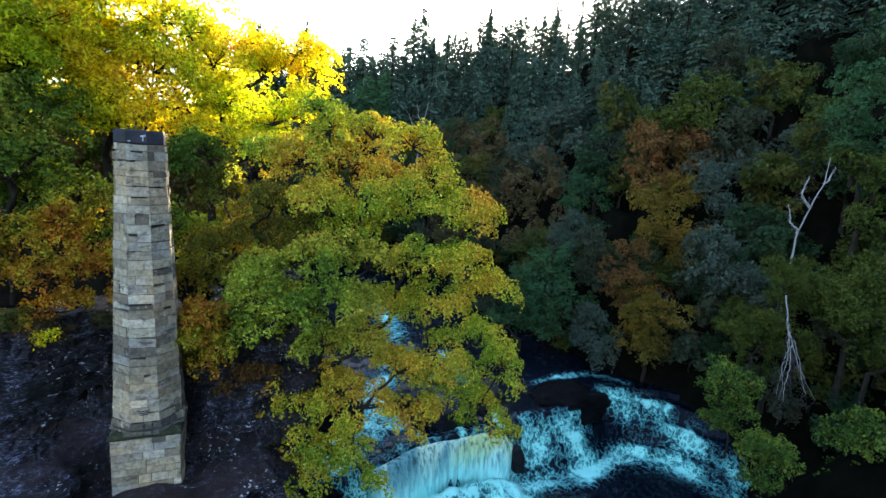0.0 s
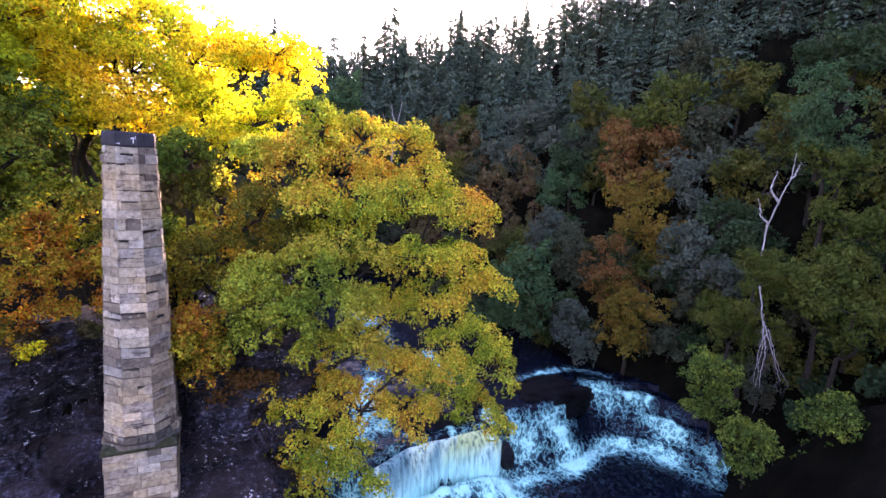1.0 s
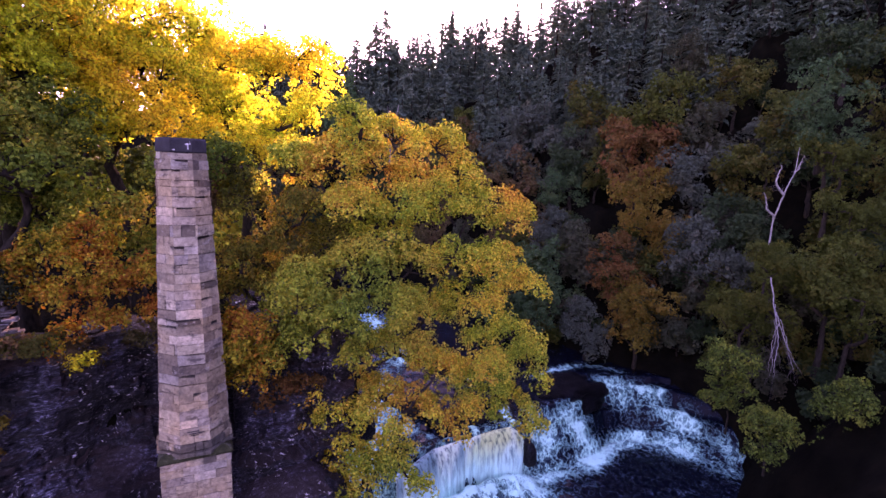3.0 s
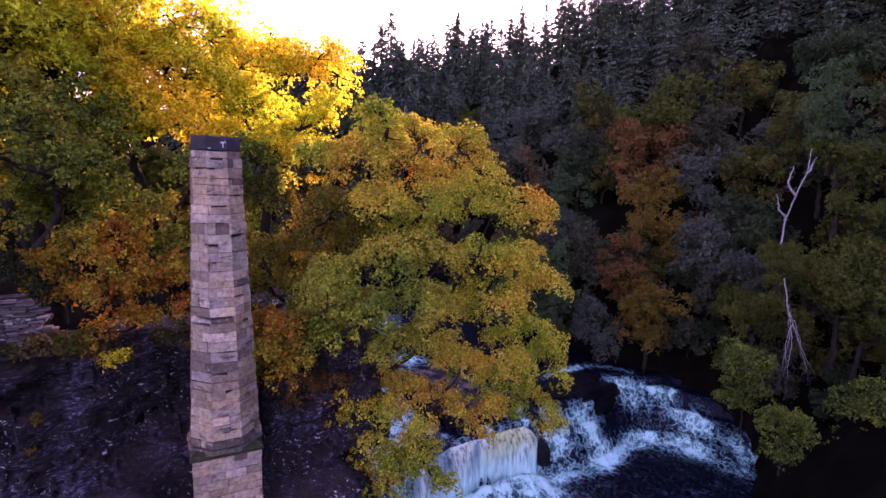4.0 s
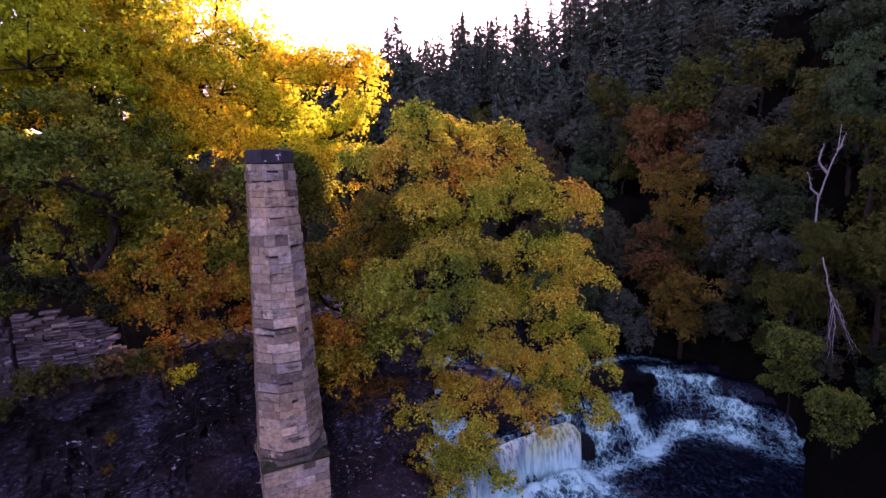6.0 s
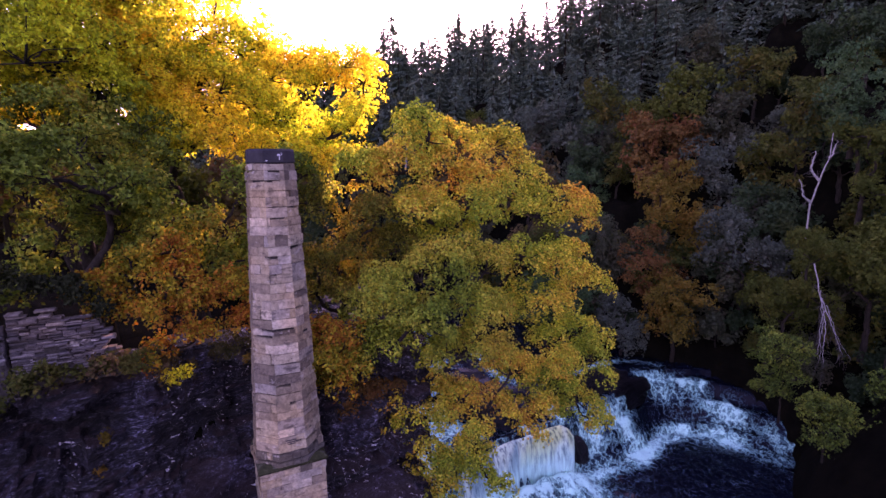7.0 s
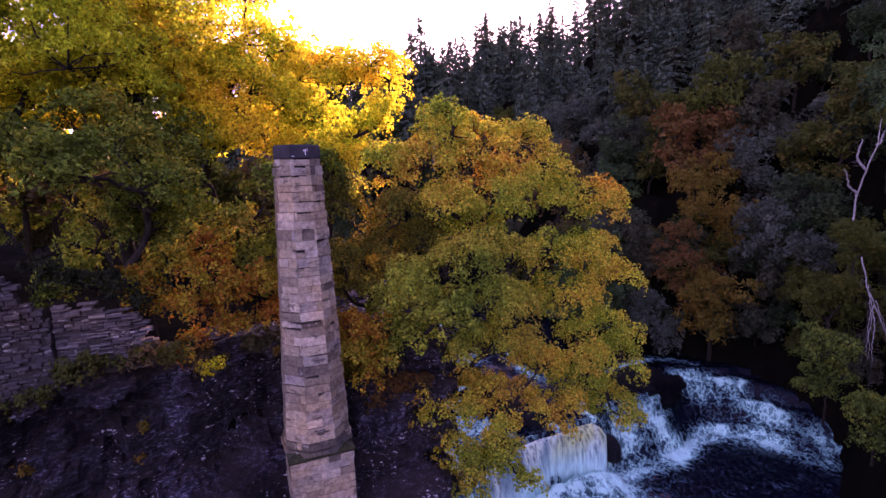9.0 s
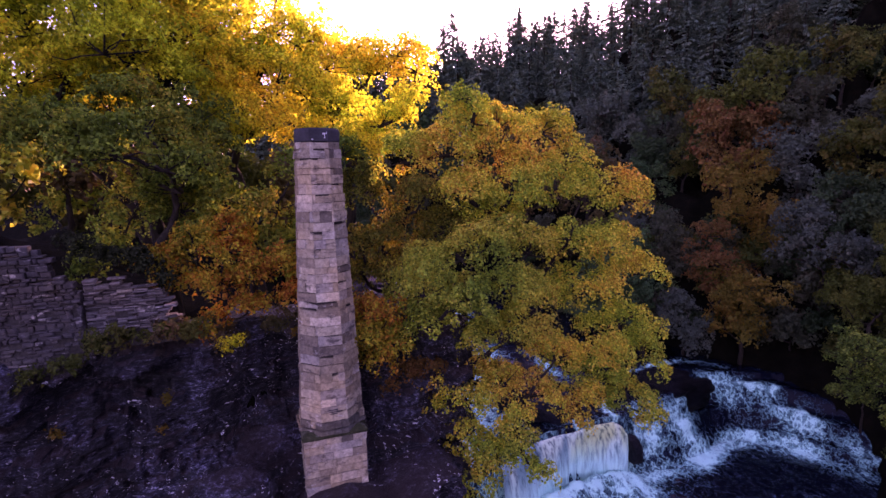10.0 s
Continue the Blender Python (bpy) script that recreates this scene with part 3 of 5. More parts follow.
tagged(new("rock_shelf", np_mesh("rock_shelf", np.stack([X, Y, Z], -1).reshape(-1, 3), grid_faces(*X.shape), ROCK, True)),
       "bedded dark rock shelf below the cliff", "rock", kind="structure")


# ---- chimney ----
def block(x0, x1, z0, z1, depth, proud, cham=0.014):
    """A dressed stone in its wall's frame: x along, -y outwards, z up. Corners are given at foot and head, so that faces may taper."""
    (a0, a1), (b0, b1) = x0, x1
    y = -proud
    V = [(a0, depth, z0), (b0, depth, z0), (b1, depth, z1), (a1, depth, z1),
         (a0, y + cham, z0), (b0, y + cham, z0), (b1, y + cham, z1), (a1, y + cham, z1),
         (a0 + cham, y, z0 + cham), (b0 - cham, y, z0 + cham), (b1 - cham, y, z1 - cham), (a1 + cham, y, z1 - cham)]
    F = [(0, 1, 5, 4), (1, 2, 6, 5), (2, 3, 7, 6), (3, 0, 4, 7), (4, 5, 9, 8), (5, 6, 10, 9), (6, 7, 11, 10), (7, 4, 8, 11), (8, 9, 10, 11)]
    return V, F


CHIM, CHIM_TURN = (-9.93, 16.02), 22.0
Z_BASE, Z_TOP, A_BASE, A_TOP = 11.72, 20.85, 1.04, 0.69


def apothem(z):
    return A_BASE + (A_TOP - A_BASE) * (z - Z_BASE) / (Z_TOP - Z_BASE)


def ring(bm, n, r, z, turn=0.0):
    return [bm.verts.new((r * math.cos(2 * math.pi * (k + 0.5) / n + turn), r * math.sin(2 * math.pi * (k + 0.5) / n + turn), z)) for k in range(n)]


def prism(name, n, levels, mat, turn=0.0, bevel=0.0):
    """Stacked rings of n corners: levels of (apothem, z)."""
    bm = bmesh.new()
    c = math.cos(math.pi / n)
    rings = [ring(bm, n, a / c, z, turn) for a, z in levels]
    for lo, hi in zip(rings, rings[1:]):
        for k in range(n):
            bm.faces.new((lo[k], lo[(k + 1) % n], hi[(k + 1) % n], hi[k]))
    bm.faces.new(rings[0][::-1])
    bm.faces.new(rings[-1])
    if bevel:
        bmesh.ops.bevel(bm, geom=bm.edges[:], offset=bevel, segments=2, affect="EDGES")
    me = bpy.data.meshes.new(name)
    bm.to_mesh(me)
    bm.free()
    me.materials.append(mat)
    return me


def chimney():
    r = random.Random(11)
    root = tagged(empty("chimney", (*CHIM, 10.09), CHIM_TURN), "weathered octagonal sandstone chimney on a square plinth", "chimney")
    zr = 9.3
    c8 = math.tan(math.pi / 8)
    core = child("core", prism("core", 8, [(apothem(z) - 0.10, z - zr) for z in (Z_BASE - 0.05, Z_TOP)], SHADED_MORTAR), root, "recessed mortar, shade of the slits put into its colour")
    child("cap", prism("cap", 8, [(A_TOP - 0.01, Z_TOP - zr), (A_TOP + 0.004, Z_TOP + 0.02 - zr), (A_TOP - 0.004, Z_TOP + 0.37 - zr), (A_TOP - 0.03, Z_TOP + 0.42 - zr), (A_TOP - 0.22, Z_TOP + 0.42 - zr), (A_TOP - 0.25, Z_TOP + 0.1 - zr)], CAP), root, "blackened smooth cap band")
    child("plinth_core", prism("plinth_core", 4, [(0.95, -0.4), (0.95, 11.14 - zr)], SHADED_MORTAR), root, "recessed mortar, shade of the slits put into its colour")
    child("ledge", prism("ledge", 4, [(1.04, 11.13 - zr), (1.09, 11.17 - zr), (1.10, 11.24 - zr), (1.04, 11.32 - zr), (0.9, 11.38 - zr)], MOSS, 0, 0.012), root, "mossy top of the square plinth")
    child("footing", prism("footing", 8, [(A_BASE - 0.03, 11.26 - zr), (A_BASE - 0.02, 11.6 - zr), (A_BASE - 0.07, 11.66 - zr), (A_BASE - 0.07, 11.72 - zr)], SHADED_MORTAR), root, "recessed mortar, shade of the slits put into its colour")
    for x, z, w, h in ((0.16, Z_TOP + 0.24, 0.10, 0.05), (0.18, Z_TOP + 0.16, 0.035, 0.13), (0.24, Z_TOP + 0.27, 0.03, 0.08), (-0.2, Z_TOP + 0.07, 0.08, 0.03)):
        me = bpy.data.meshes.new("pale_splash")
        y = -apothem(z) - 0.012
        me.from_pydata([(x - w / 2, y, z - zr - h / 2), (x + w / 2, y, z - zr - h / 2 - 0.01), (x + w / 2 - 0.01, y, z - zr + h / 2), (x - w / 2 + 0.01, y, z - zr + h / 2 - 0.01)] +
                       [(x, y + 0.02, z - zr)], [], [(0, 1, 2, 3), (1, 0, 4), (2, 1, 4), (3, 2, 4), (0, 3, 4)])
        me.materials.append(SPLASH)
        child("pale_splash", me, root, "white splash on the cap")
    for x, z, w in ((-0.05, 12.10, 0.34), (0.05, 12.03, 0.42), (-0.02, 11.97, 0.24)):
        me = bpy.data.meshes.new("scrawl_bar")
        y = -apothem(z) - 0.03
        me.from_pydata([(x - w / 2, y, z - zr), (x + w / 2, y, z - zr), (x + w / 2, y, z - zr + 0.035), (x - w / 2, y, z - zr + 0.035), (x, y + 0.05, z - zr + 0.015)], [], [(0, 1, 2, 3), (1, 0, 4), (2, 1, 4), (3, 2, 4), (0, 3, 4)])
        me.materials.append(CAP)
        child("scrawl_bar", me, root, "dark painted scrawl")
    rest_v, rest_f = [], []

    def lay(V, F, ang, off, keep, mat=ASHLAR):
        V = V[:4] + [(x + r.gauss(0, 0.004), y + r.gauss(0, 0.006), z + r.gauss(0, 0.005)) for x, y, z in V[4:]]
        m = Matrix.Rotation(ang, 4, "Z")
        W = [m @ Vector((x, y - off, z)) for x, y, z in V]
        if keep:
            me = bpy.data.meshes.new("stone")
            me.from_pydata([w[:] for w in W], [], F)
            me.materials.append(mat)
            child("stone", me, root)
        else:
            n = len(rest_v)
            rest_v.extend(w[:] for w in W)
            rest_f.extend(tuple(i + n for i in f) for f in F)

    z, joint = Z_BASE, 0.0025
    while z < Z_TOP - 0.05:
        h = min(r.choice((0.21, 0.27, 0.29, 0.30, 0.31, 0.33)) + r.uniform(-0.015, 0.015), Z_TOP - z)
        if Z_TOP - z - h < 0.15:
            h = Z_TOP - z
        a0, a1 = apothem(z), apothem(z + h)
        for k in range(8):
            s0, s1 = a0 * c8, a1 * c8
            n = r.choice((1, 1, 2, 2, 2, 3))
            cuts = [-1.0] + sorted(r.uniform(-0.85, 0.85) for _ in range(n - 1)) + [1.0]
            cuts = [c for i, c in enumerate(cuts) if i == 0 or i == len(cuts) - 1 or c - cuts[i - 1] > 0.3 and 1 - c > 0.3]
            for p, q in zip(cuts, cuts[1:]):
                proud = r.gauss(0, 0.013) - (0.045 if r.random() < 0.09 else 0)
                slit = r.choice((0.05, 0.08, 0.10, 0.13)) if r.random() < 0.27 else 0.008
                V, F = block((p * s0 + joint, p * s1 + joint), (q * s0 - joint, q * s1 - joint), z - zr + joint, z + h - zr - joint, 0.12, 0, 0.008)
                gap_a, gap_b = slit * r.uniform(0.2, 1), slit * r.uniform(0.2, 1)
                V = [(x, y, zz - (0 if i not in (2, 3, 6, 7, 10, 11) else gap_a if i in (3, 7, 11) else gap_b)) for i, (x, y, zz) in enumerate(V)]
                lean = (a1 - a0) / h
                V = [(x, y - proud - lean * (zz + zr - z), zz) for x, y, zz in V]
                lay(V, F, k * math.pi / 4, a0, k in (0, 1, 2, 7))
        z += h
    for k in range(8):
        for p, q in ((-1.0, r.uniform(-0.4, 0.0)), (None, r.uniform(0.2, 0.6)), (None, 1.0)):
            p = end if p is None else p
            end = q
            for z0, z1, o in ((11.28, 11.45, 0.10), (11.45, 11.71, 0.045)):
                w, top = (A_BASE + o) * c8, z1 + r.uniform(-0.06, 0.0)
                V, F = block((p * w + joint, p * w + joint), (q * w - joint, q * w - joint), z0 - zr, top - zr, 0.14, r.gauss(0, 0.02), 0.035)
                lay(V, F, k * math.pi / 4, A_BASE + o, k in (0, 1, 2, 7), ASHLAR if r.random() < 0.15 else FOOTING)
    z = 8.9
    while z < 11.15:
        h = min(r.uniform(0.24, 0.34), 11.16 - z)
        if 11.16 - z - h < 0.12:
            h = 11.16 - z
        for k in range(4):
            x = -1.03
            while x < 1.01:
                w = min(r.uniform(0.35, 0.8), 1.03 - x)
                if 1.03 - x - w < 0.2:
                    w = 1.03 - x
                V, F = block((x + joint, x + joint), (x + w - joint, x + w - joint), z - zr + joint, z + h - zr - joint, 0.15, r.gauss(0, 0.012))
                lay(V, F, k * math.pi / 2, 1.03, k in (0, 1, 3))
                x += w
        z += h
    me = bpy.data.meshes.new("masonry")
    me.from_pydata(rest_v, [], rest_f)
    me.materials.append(ASHLAR)
    tagged(child("masonry", me, root), kind="stuff")
    return root


def rubble_wall(a, b, feet, heads, seed, label, fall=1.0, course=(0.08, 0.19), length=(0.12, 0.38)):
    """A rough wall of uneven courses from a to b (plan); foot and head heights at both ends."""
    r = random.Random(seed)
    L = math.hypot(b[0] - a[0], b[1] - a[1])
    root = tagged(new("wall_west", None), label, "wall", kind="structure")
    root.matrix_world = pose(a[0], a[1], 0, 0, 0, math.degrees(math.atan2(b[1] - a[1], b[0] - a[0])))
    foot = lambda x: feet[0] + (feet[1] - feet[0]) * x / L
    jag = [r.uniform(-0.35, 0.1) for _ in range(int(L / 0.4) + 2)]
    head = lambda x: heads[0] + (heads[1] - heads[0]) * x / L + jag[int(max(x, 0) / 0.4)] - 1.3 * max(0.0, x - L + fall) / fall
    V = [(x, y, z) for x, h in ((0.02, heads[0] - 0.45), (L - 0.1, heads[1] - 1.7)) for y, z in ((0.06, foot(x) - 0.6), (0.55, foot(x) - 0.6), (0.55, h), (0.06, h))]
    me = bpy.data.meshes.new("core")
    me.from_pydata(V, [], [(0, 1, 2, 3), (7, 6, 5, 4), (0, 4, 5, 1), (1, 5, 6, 2), (2, 6, 7, 3), (3, 7, 4, 0)])
    me.materials.append(SHADED_MORTAR)
    child("core", me, root, "recessed mortar, shade of the slits put into its colour")
    n, z = 0, min(feet) - 0.2
    rest_v, rest_f = [], []
    while z < max(heads):
        h = r.uniform(*course)
        x = 0.0
        while x < L - 0.05:
            w = min(r.uniform(*length), L - x)
            m = x + w / 2
            if foot(m) - 0.25 < z and z + h < head(m) + 0.12:
                j = r.uniform(0.002, 0.01)
                B, F = block((x + j + r.uniform(0, 0.02), x + j), (x + w - j, x + w - j - r.uniform(0, 0.02)), z + j + r.uniform(-0.02, 0.02), z + h - j + r.uniform(-0.025, 0.02), 0.35, r.gauss(0.0, 0.045), 0.03)
                if n < 290:
                    me = bpy.data.meshes.new("stone")
                    me.from_pydata(B, [], F)
                    me.materials.append(RUBBLE)
                    child("stone", me, root)
                else:
                    k = len(rest_v)
                    rest_v.extend(B)
                    rest_f.extend(tuple(i + k for i in f) for f in F)
                n += 1
            x += w
        z += h
    if rest_v:
        me = bpy.data.meshes.new("masonry")
        me.from_pydata(rest_v, [], rest_f)
        me.materials.append(RUBBLE)
        tagged(child("masonry", me, root), kind="stuff")
    return root


rubble_wall((-23.0, 11.3), (-17.0, 14.2), (12.2, 15.8), (19.0, 18.5), 61, "tall rough rubble wall on the cliff")
rubble_wall((-17.05, 14.36), (-14.6, 15.4), (15.8, 15.8), (17.5, 17.1), 62, "lower coursed stone wall on the cliff", 0.8, (0.06, 0.11), (0.2, 0.6))


# ---- trees ----
def tube(points, radii, sides, base):
    """Vertices and quads of a tapered limb."""
    P = np.asarray(points, float)
    T = np.gradient(P, axis=0)
    T /= np.linalg.norm(T, axis=1)[:, None] + 1e-9
    ref = np.array([0.31, 0.17, 0.93]) if abs(T[0, 2]) < 0.9 else np.array([1.0, 0.1, 0.0])
    A = np.cross(T, ref)
    A /= np.linalg.norm(A, axis=1)[:, None] + 1e-9
    B = np.cross(T, A)
    ang = np.arange(sides) * 2 * np.pi / sides
    V = P[:, None] + np.asarray(radii)[:, None, None] * (np.cos(ang)[None, :, None] * A[:, None] + np.sin(ang)[None, :, None] * B[:, None])
    n, k = len(P), sides
    i = np.arange(n * k).reshape(n, k)
    F = np.stack([i[:-1], np.roll(i[:-1], -1, 1), np.roll(i[1:], -1, 1), i[1:]], -1).reshape(-1, 4)
    return V.reshape(-1, 3), F + base


def limb_path(a, b, rg, bow=0.15, n=7):
    a, b = np.asarray(a, float), np.asarray(b, float)
    t = np.linspace(0, 1, n)[:, None]
    L = np.linalg.norm(b - a)
    side = rg.normal(0, 1, 3) * (1, 1, 0.5)
    wob = rg.normal(0, 0.03 * L, (n, 3)) * np.sin(np.pi * t)
    return a + (b - a) * t + np.sin(np.pi * t) * side * bow * L * 0.5 + wob


def limbs_mesh(name, limbs, mat, sides=6):
    Vs, Fs, n = [], [], 0
    for pts, radii in limbs:
        V, F = tube(pts, radii, sides, n)
        Vs.append(V), Fs.append(F)
        n += len(V)
    return np_mesh(name, np.concatenate(Vs), np.concatenate(Fs), mat, True)


def leaves_mesh(name, C, N, size, rg, mat, wide=0.36, run=None, jitter=0.5):
    """A folded four-cornered leaf at each place C, facing about N, its blade along run where that is given."""
    n = len(C)
    N = N + rg.normal(0, jitter, (n, 3))
    N /= np.linalg.norm(N, axis=1)[:, None] + 1e-9
    D = rg.normal(0, 1, (n, 3)) + (0, 0, -0.3) if run is None else run + rg.normal(0, 0.38, (n, 3))
    D -= N * np.sum(D * N, 1)[:, None]
    D /= np.linalg.norm(D, axis=1)[:, None] + 1e-9
    S = np.cross(N, D)
    L = (size * rg.uniform(0.65, 1.3, n))[:, None]
    W = L * wide
    fold = 0.12 * L
    V = np.stack([C - D * L * 0.5, C + S * W + N * fold - D * L * 0.05, C + D * L * 0.5 - N * fold, C - S * W + N * fold - D * L * 0.05], 1)
    F = np.arange(n * 4).reshape(n, 4)
    return np_mesh(name, V.reshape(-1, 3), F, mat)


def unit(n, rg):
    v = rg.normal(0, 1, (n, 3))
    return v / (np.linalg.norm(v, axis=1)[:, None] + 1e-9)


def crown_points(lobes, rg, size, cover, pads=8, flat=0.8, dome=0.42, wide=0.36, spray=8):
    """Leaves in sprays on domed pads set round each lobe, as boughs hold them: places, facings, and the pads' middles."""
    C, N, mids = [], [], []
    for cx, cy, cz, r in lobes:
        d = unit(pads, rg)
        d[:, 2] = np.where(d[:, 2] < -0.35, -d[:, 2], d[:, 2])
        mid = np.array([cx, cy, cz]) + d * r * rg.uniform(0.5, 1.0, (pads, 1)) * (1, 1, flat)
        mids.append(mid)
        for m, dd, q in zip(mid, d, r * rg.uniform(0.3, 0.62, pads)):
            up = dd * rg.uniform(0.25, 0.75) + (0, 0, 0.8) + rg.normal(0, 0.15, 3)
            up /= np.linalg.norm(up)
            e1 = np.cross(up, (0.3, 0.9, 0.2))
            e1 /= np.linalg.norm(e1)
            e2 = np.cross(up, e1)
            n = max(3, int(cover * 3.14 * q * q / (size * size * wide * spray)))
            ang = rg.uniform(0, 6.283, n)
            lobed = 1 + 0.24 * np.sin(3 * ang + rg.uniform(0, 6.3)) + 0.18 * np.sin(5 * ang + rg.uniform(0, 6.3))
            rho = np.sqrt(rg.uniform(0, 1, n)) * lobed
            rise = dome * (1 - rho ** 2) * q + rg.normal(0, 0.7 * size + 0.10 * q, n)
            side = np.cos(ang)[:, None] * e1 + np.sin(ang)[:, None] * e2
            face = up + side * (1.2 * rho * dome / 0.42)[:, None] + rg.normal(0, 0.22, (n, 3))
            face /= np.linalg.norm(face, axis=1)[:, None]
            tuft = m + side * (rho * q)[:, None] + up * rise[:, None]
            off = rg.normal(0, 1, (n, spray, 3)) * size * 0.8
            along = np.sum(off * face[:, None], -1, keepdims=True)
            off = off - face[:, None] * (along * 0.75 + 0.18 * np.sum(off * off, -1, keepdims=True) / size)
            C.append((tuft[:, None] + off).reshape(-1, 3))
            N.append((face[:, None] + off * 0.45 / size).reshape(-1, 3))
    N = np.concatenate(N)
    return np.concatenate(C), N / np.linalg.norm(N, axis=1)[:, None], np.concatenate(mids)


def tree(name, root, lobes, leafmat, seed, label, size=0.13, cover=1.0, trunk_r=0.3, sub=8, lift=0.45, category="tree", twigs=True, sides=6):
    """A tree grown from root to its lobes: trunk, branches and crown."""
    rg = np.random.default_rng(seed)
    ob = tagged(empty(name, root), label, category)
    o = np.array(root, float)
    L = np.array(lobes, float)
    L[:, :3] -= o
    mid = L[:, :3].mean(0)
    fork = mid * lift
    fork[:2] *= 0.8
    n = 9
    t = np.linspace(0, 1, n)[:, None]
    trunk = fork * t + np.sin(np.pi * t) * np.array([0.0, 0.0, 0.05]) + rg.normal(0, 0.05, (n, 3)) * np.sin(np.pi * t)
    trunk = np.concatenate([[[0, 0, -1.0]], trunk])
    radii = np.interp(np.linspace(0, 1, n + 1), [0, 0.15, 1], [trunk_r * 1.5, trunk_r, trunk_r * 0.72])
    child("trunk", limbs_mesh("trunk", [(trunk, radii)], BARK, 10), ob)
    nodes, parent, weight = [fork], [-1], [1.0]
    for i in np.argsort(np.linalg.norm(L[:, :3] - fork, axis=1)):
        c = L[i, :3]
        cost = [np.linalg.norm(c - q) + 0.35 * np.linalg.norm(q - fork) for q in nodes]
        p = int(np.argmin(cost))
        nodes.append(c), parent.append(p), weight.append(1.0)
    for k in range(len(nodes) - 1, 0, -1):
        weight[parent[k]] += weight[k]
    limbs = []
    for k in range(1, len(nodes)):
        ra = trunk_r * 0.66 * (weight[k] / weight[0]) ** 0.5 + 0.02
        pts = limb_path(nodes[parent[k]], nodes[k], rg, 0.22)
        limbs.append((pts, np.linspace(ra, ra * 0.6, len(pts))))
    C, N, bosses = crown_points(L, rg, size, cover, sub, 0.8 if twigs else 0.95, 0.42 if twigs else 0.6, 0.36 if twigs else 0.45)
    if twigs:
        own = np.repeat(L[:, :3], sub, 0)
        for a, b in zip(own, bosses):
            limbs.append((limb_path(a, b + (b - a) * 0.25, rg, 0.3, 5), np.linspace(0.035, 0.008, 5)))
    if twigs:
        for k, limb in enumerate(limbs[:len(nodes) - 1]):
            child("branch", limbs_mesh("branch", [limb], BARK, sides), ob)
        tagged(child("brushwood", limbs_mesh("brushwood", limbs[len(nodes) - 1:], BARK, 4), ob), kind="stuff")
    else:
        child("limb", limbs_mesh("limb", limbs, BARK, sides), ob)
    crown = leaves_mesh("crown", C, N, size, rg, leafmat, 0.36 if twigs else 0.45)
    child("crown", crown, ob)
    if not twigs:
        C = np.concatenate([c[:3] + unit(30, rg) * c[3] * rg.uniform(0.1, 0.52, (30, 1)) for c in L])
        child("inner_foliage", leaves_mesh("inner_foliage", C, unit(len(C), rg), size * 1.7, rg, leafmat, 0.5), ob)
    return ob


def fuller(lobes, reach, seed):
    """The lobes of a crown with smaller ones between neighbours, so that it closes."""
    rg = np.random.default_rng(seed)
    out = list(lobes)
    for i, a in enumerate(lobes):
        for b in lobes[i + 1:]:
            if math.dist(a[:3], b[:3]) < reach:
                p = (np.array(a) + np.array(b)) / 2 + rg.normal(0, 0.25, 4) * (1, 1, 1, 0)
                out.append((p[0], p[1] + 0.5, p[2], p[3] * 0.72))
    return out


chimney()

OAK_TOP = [(-5.2, 19.7, 23.4, 0.8), (-4.8, 19.9, 22.5, 0.9), (-5.5, 24.7, 23.2, 1.1), (-3.6, 23.6, 22.5, 1.3), (-1.7, 22.6, 22.3, 1.4), (-0.6, 22.0, 21.2, 1.1), (-2.5, 21.0, 21.0, 1.5), (-4.3, 20.5, 21.2, 1.5), (-5.9, 20.5, 21.3, 1.5),
           (-7.6, 20.5, 21.0, 1.3), (-5.1, 19.4, 19.6, 1.4), (-3.2, 20.0, 19.9, 1.3), (-4.0, 21.1, 18.7, 1.5), (-2.2, 21.4, 19.1, 1.3), (-0.2, 22.6, 20.0, 1.2)]
# Lower lobes of the oak, painted darker to stand in for shade.
OAK_SHADE = [(-6.9, 19.4, 19.4, 1.3), (-9.2, 20.5, 19.9, 1.2), (-6.0, 20.7, 18.1, 1.4), (-7.6, 19.4, 17.0, 1.2), (-8.2, 19.4, 18.4, 1.2), (-9.1, 18.8, 17.7, 1.1), (-9.4, 19.6, 16.6, 1.0), (-8.4, 19.9, 17.2, 0.9), (-10.3, 19.8, 16.3, 1.0)]
OAK_FRONT = [(1.0, 20.2, 19.7, 1.2), (1.7, 19.9, 19.3, 0.9), (-0.4, 20.4, 19.4, 1.1), (-1.0, 19.8, 17.7, 1.2), (0.9, 20.3, 17.6, 1.4), (2.3, 21.3, 16.1, 1.3), (0.1, 20.2, 15.5, 1.5),
             (2.0, 21.6, 13.9, 1.4), (3.3, 22.5, 11.9, 1.3), (0.5, 20.1, 13.3, 1.4), (-1.6, 19.1, 13.0, 1.4), (2.3, 21.9, 10.3, 1.2), (-2.8, 18.5, 11.7, 1.3), (-0.6, 19.3, 11.0, 1.1),
             (-2.0, 20.5, 15.1, 1.5), (-3.4, 20.4, 13.4, 1.4), (-0.4, 21.8, 16.9, 1.4), (-1.0, 21.1, 12.1, 1.3), (0.9, 21.5, 11.4, 1.2), (-4.9, 19.7, 11.8, 1.2),
             (-3.9, 18.4, 9.4, 1.1), (-6.1, 18.6, 9.7, 1.1), (-4.4, 17.8, 8.8, 0.9), (3.6, 22.3, 8.7, 0.8)]
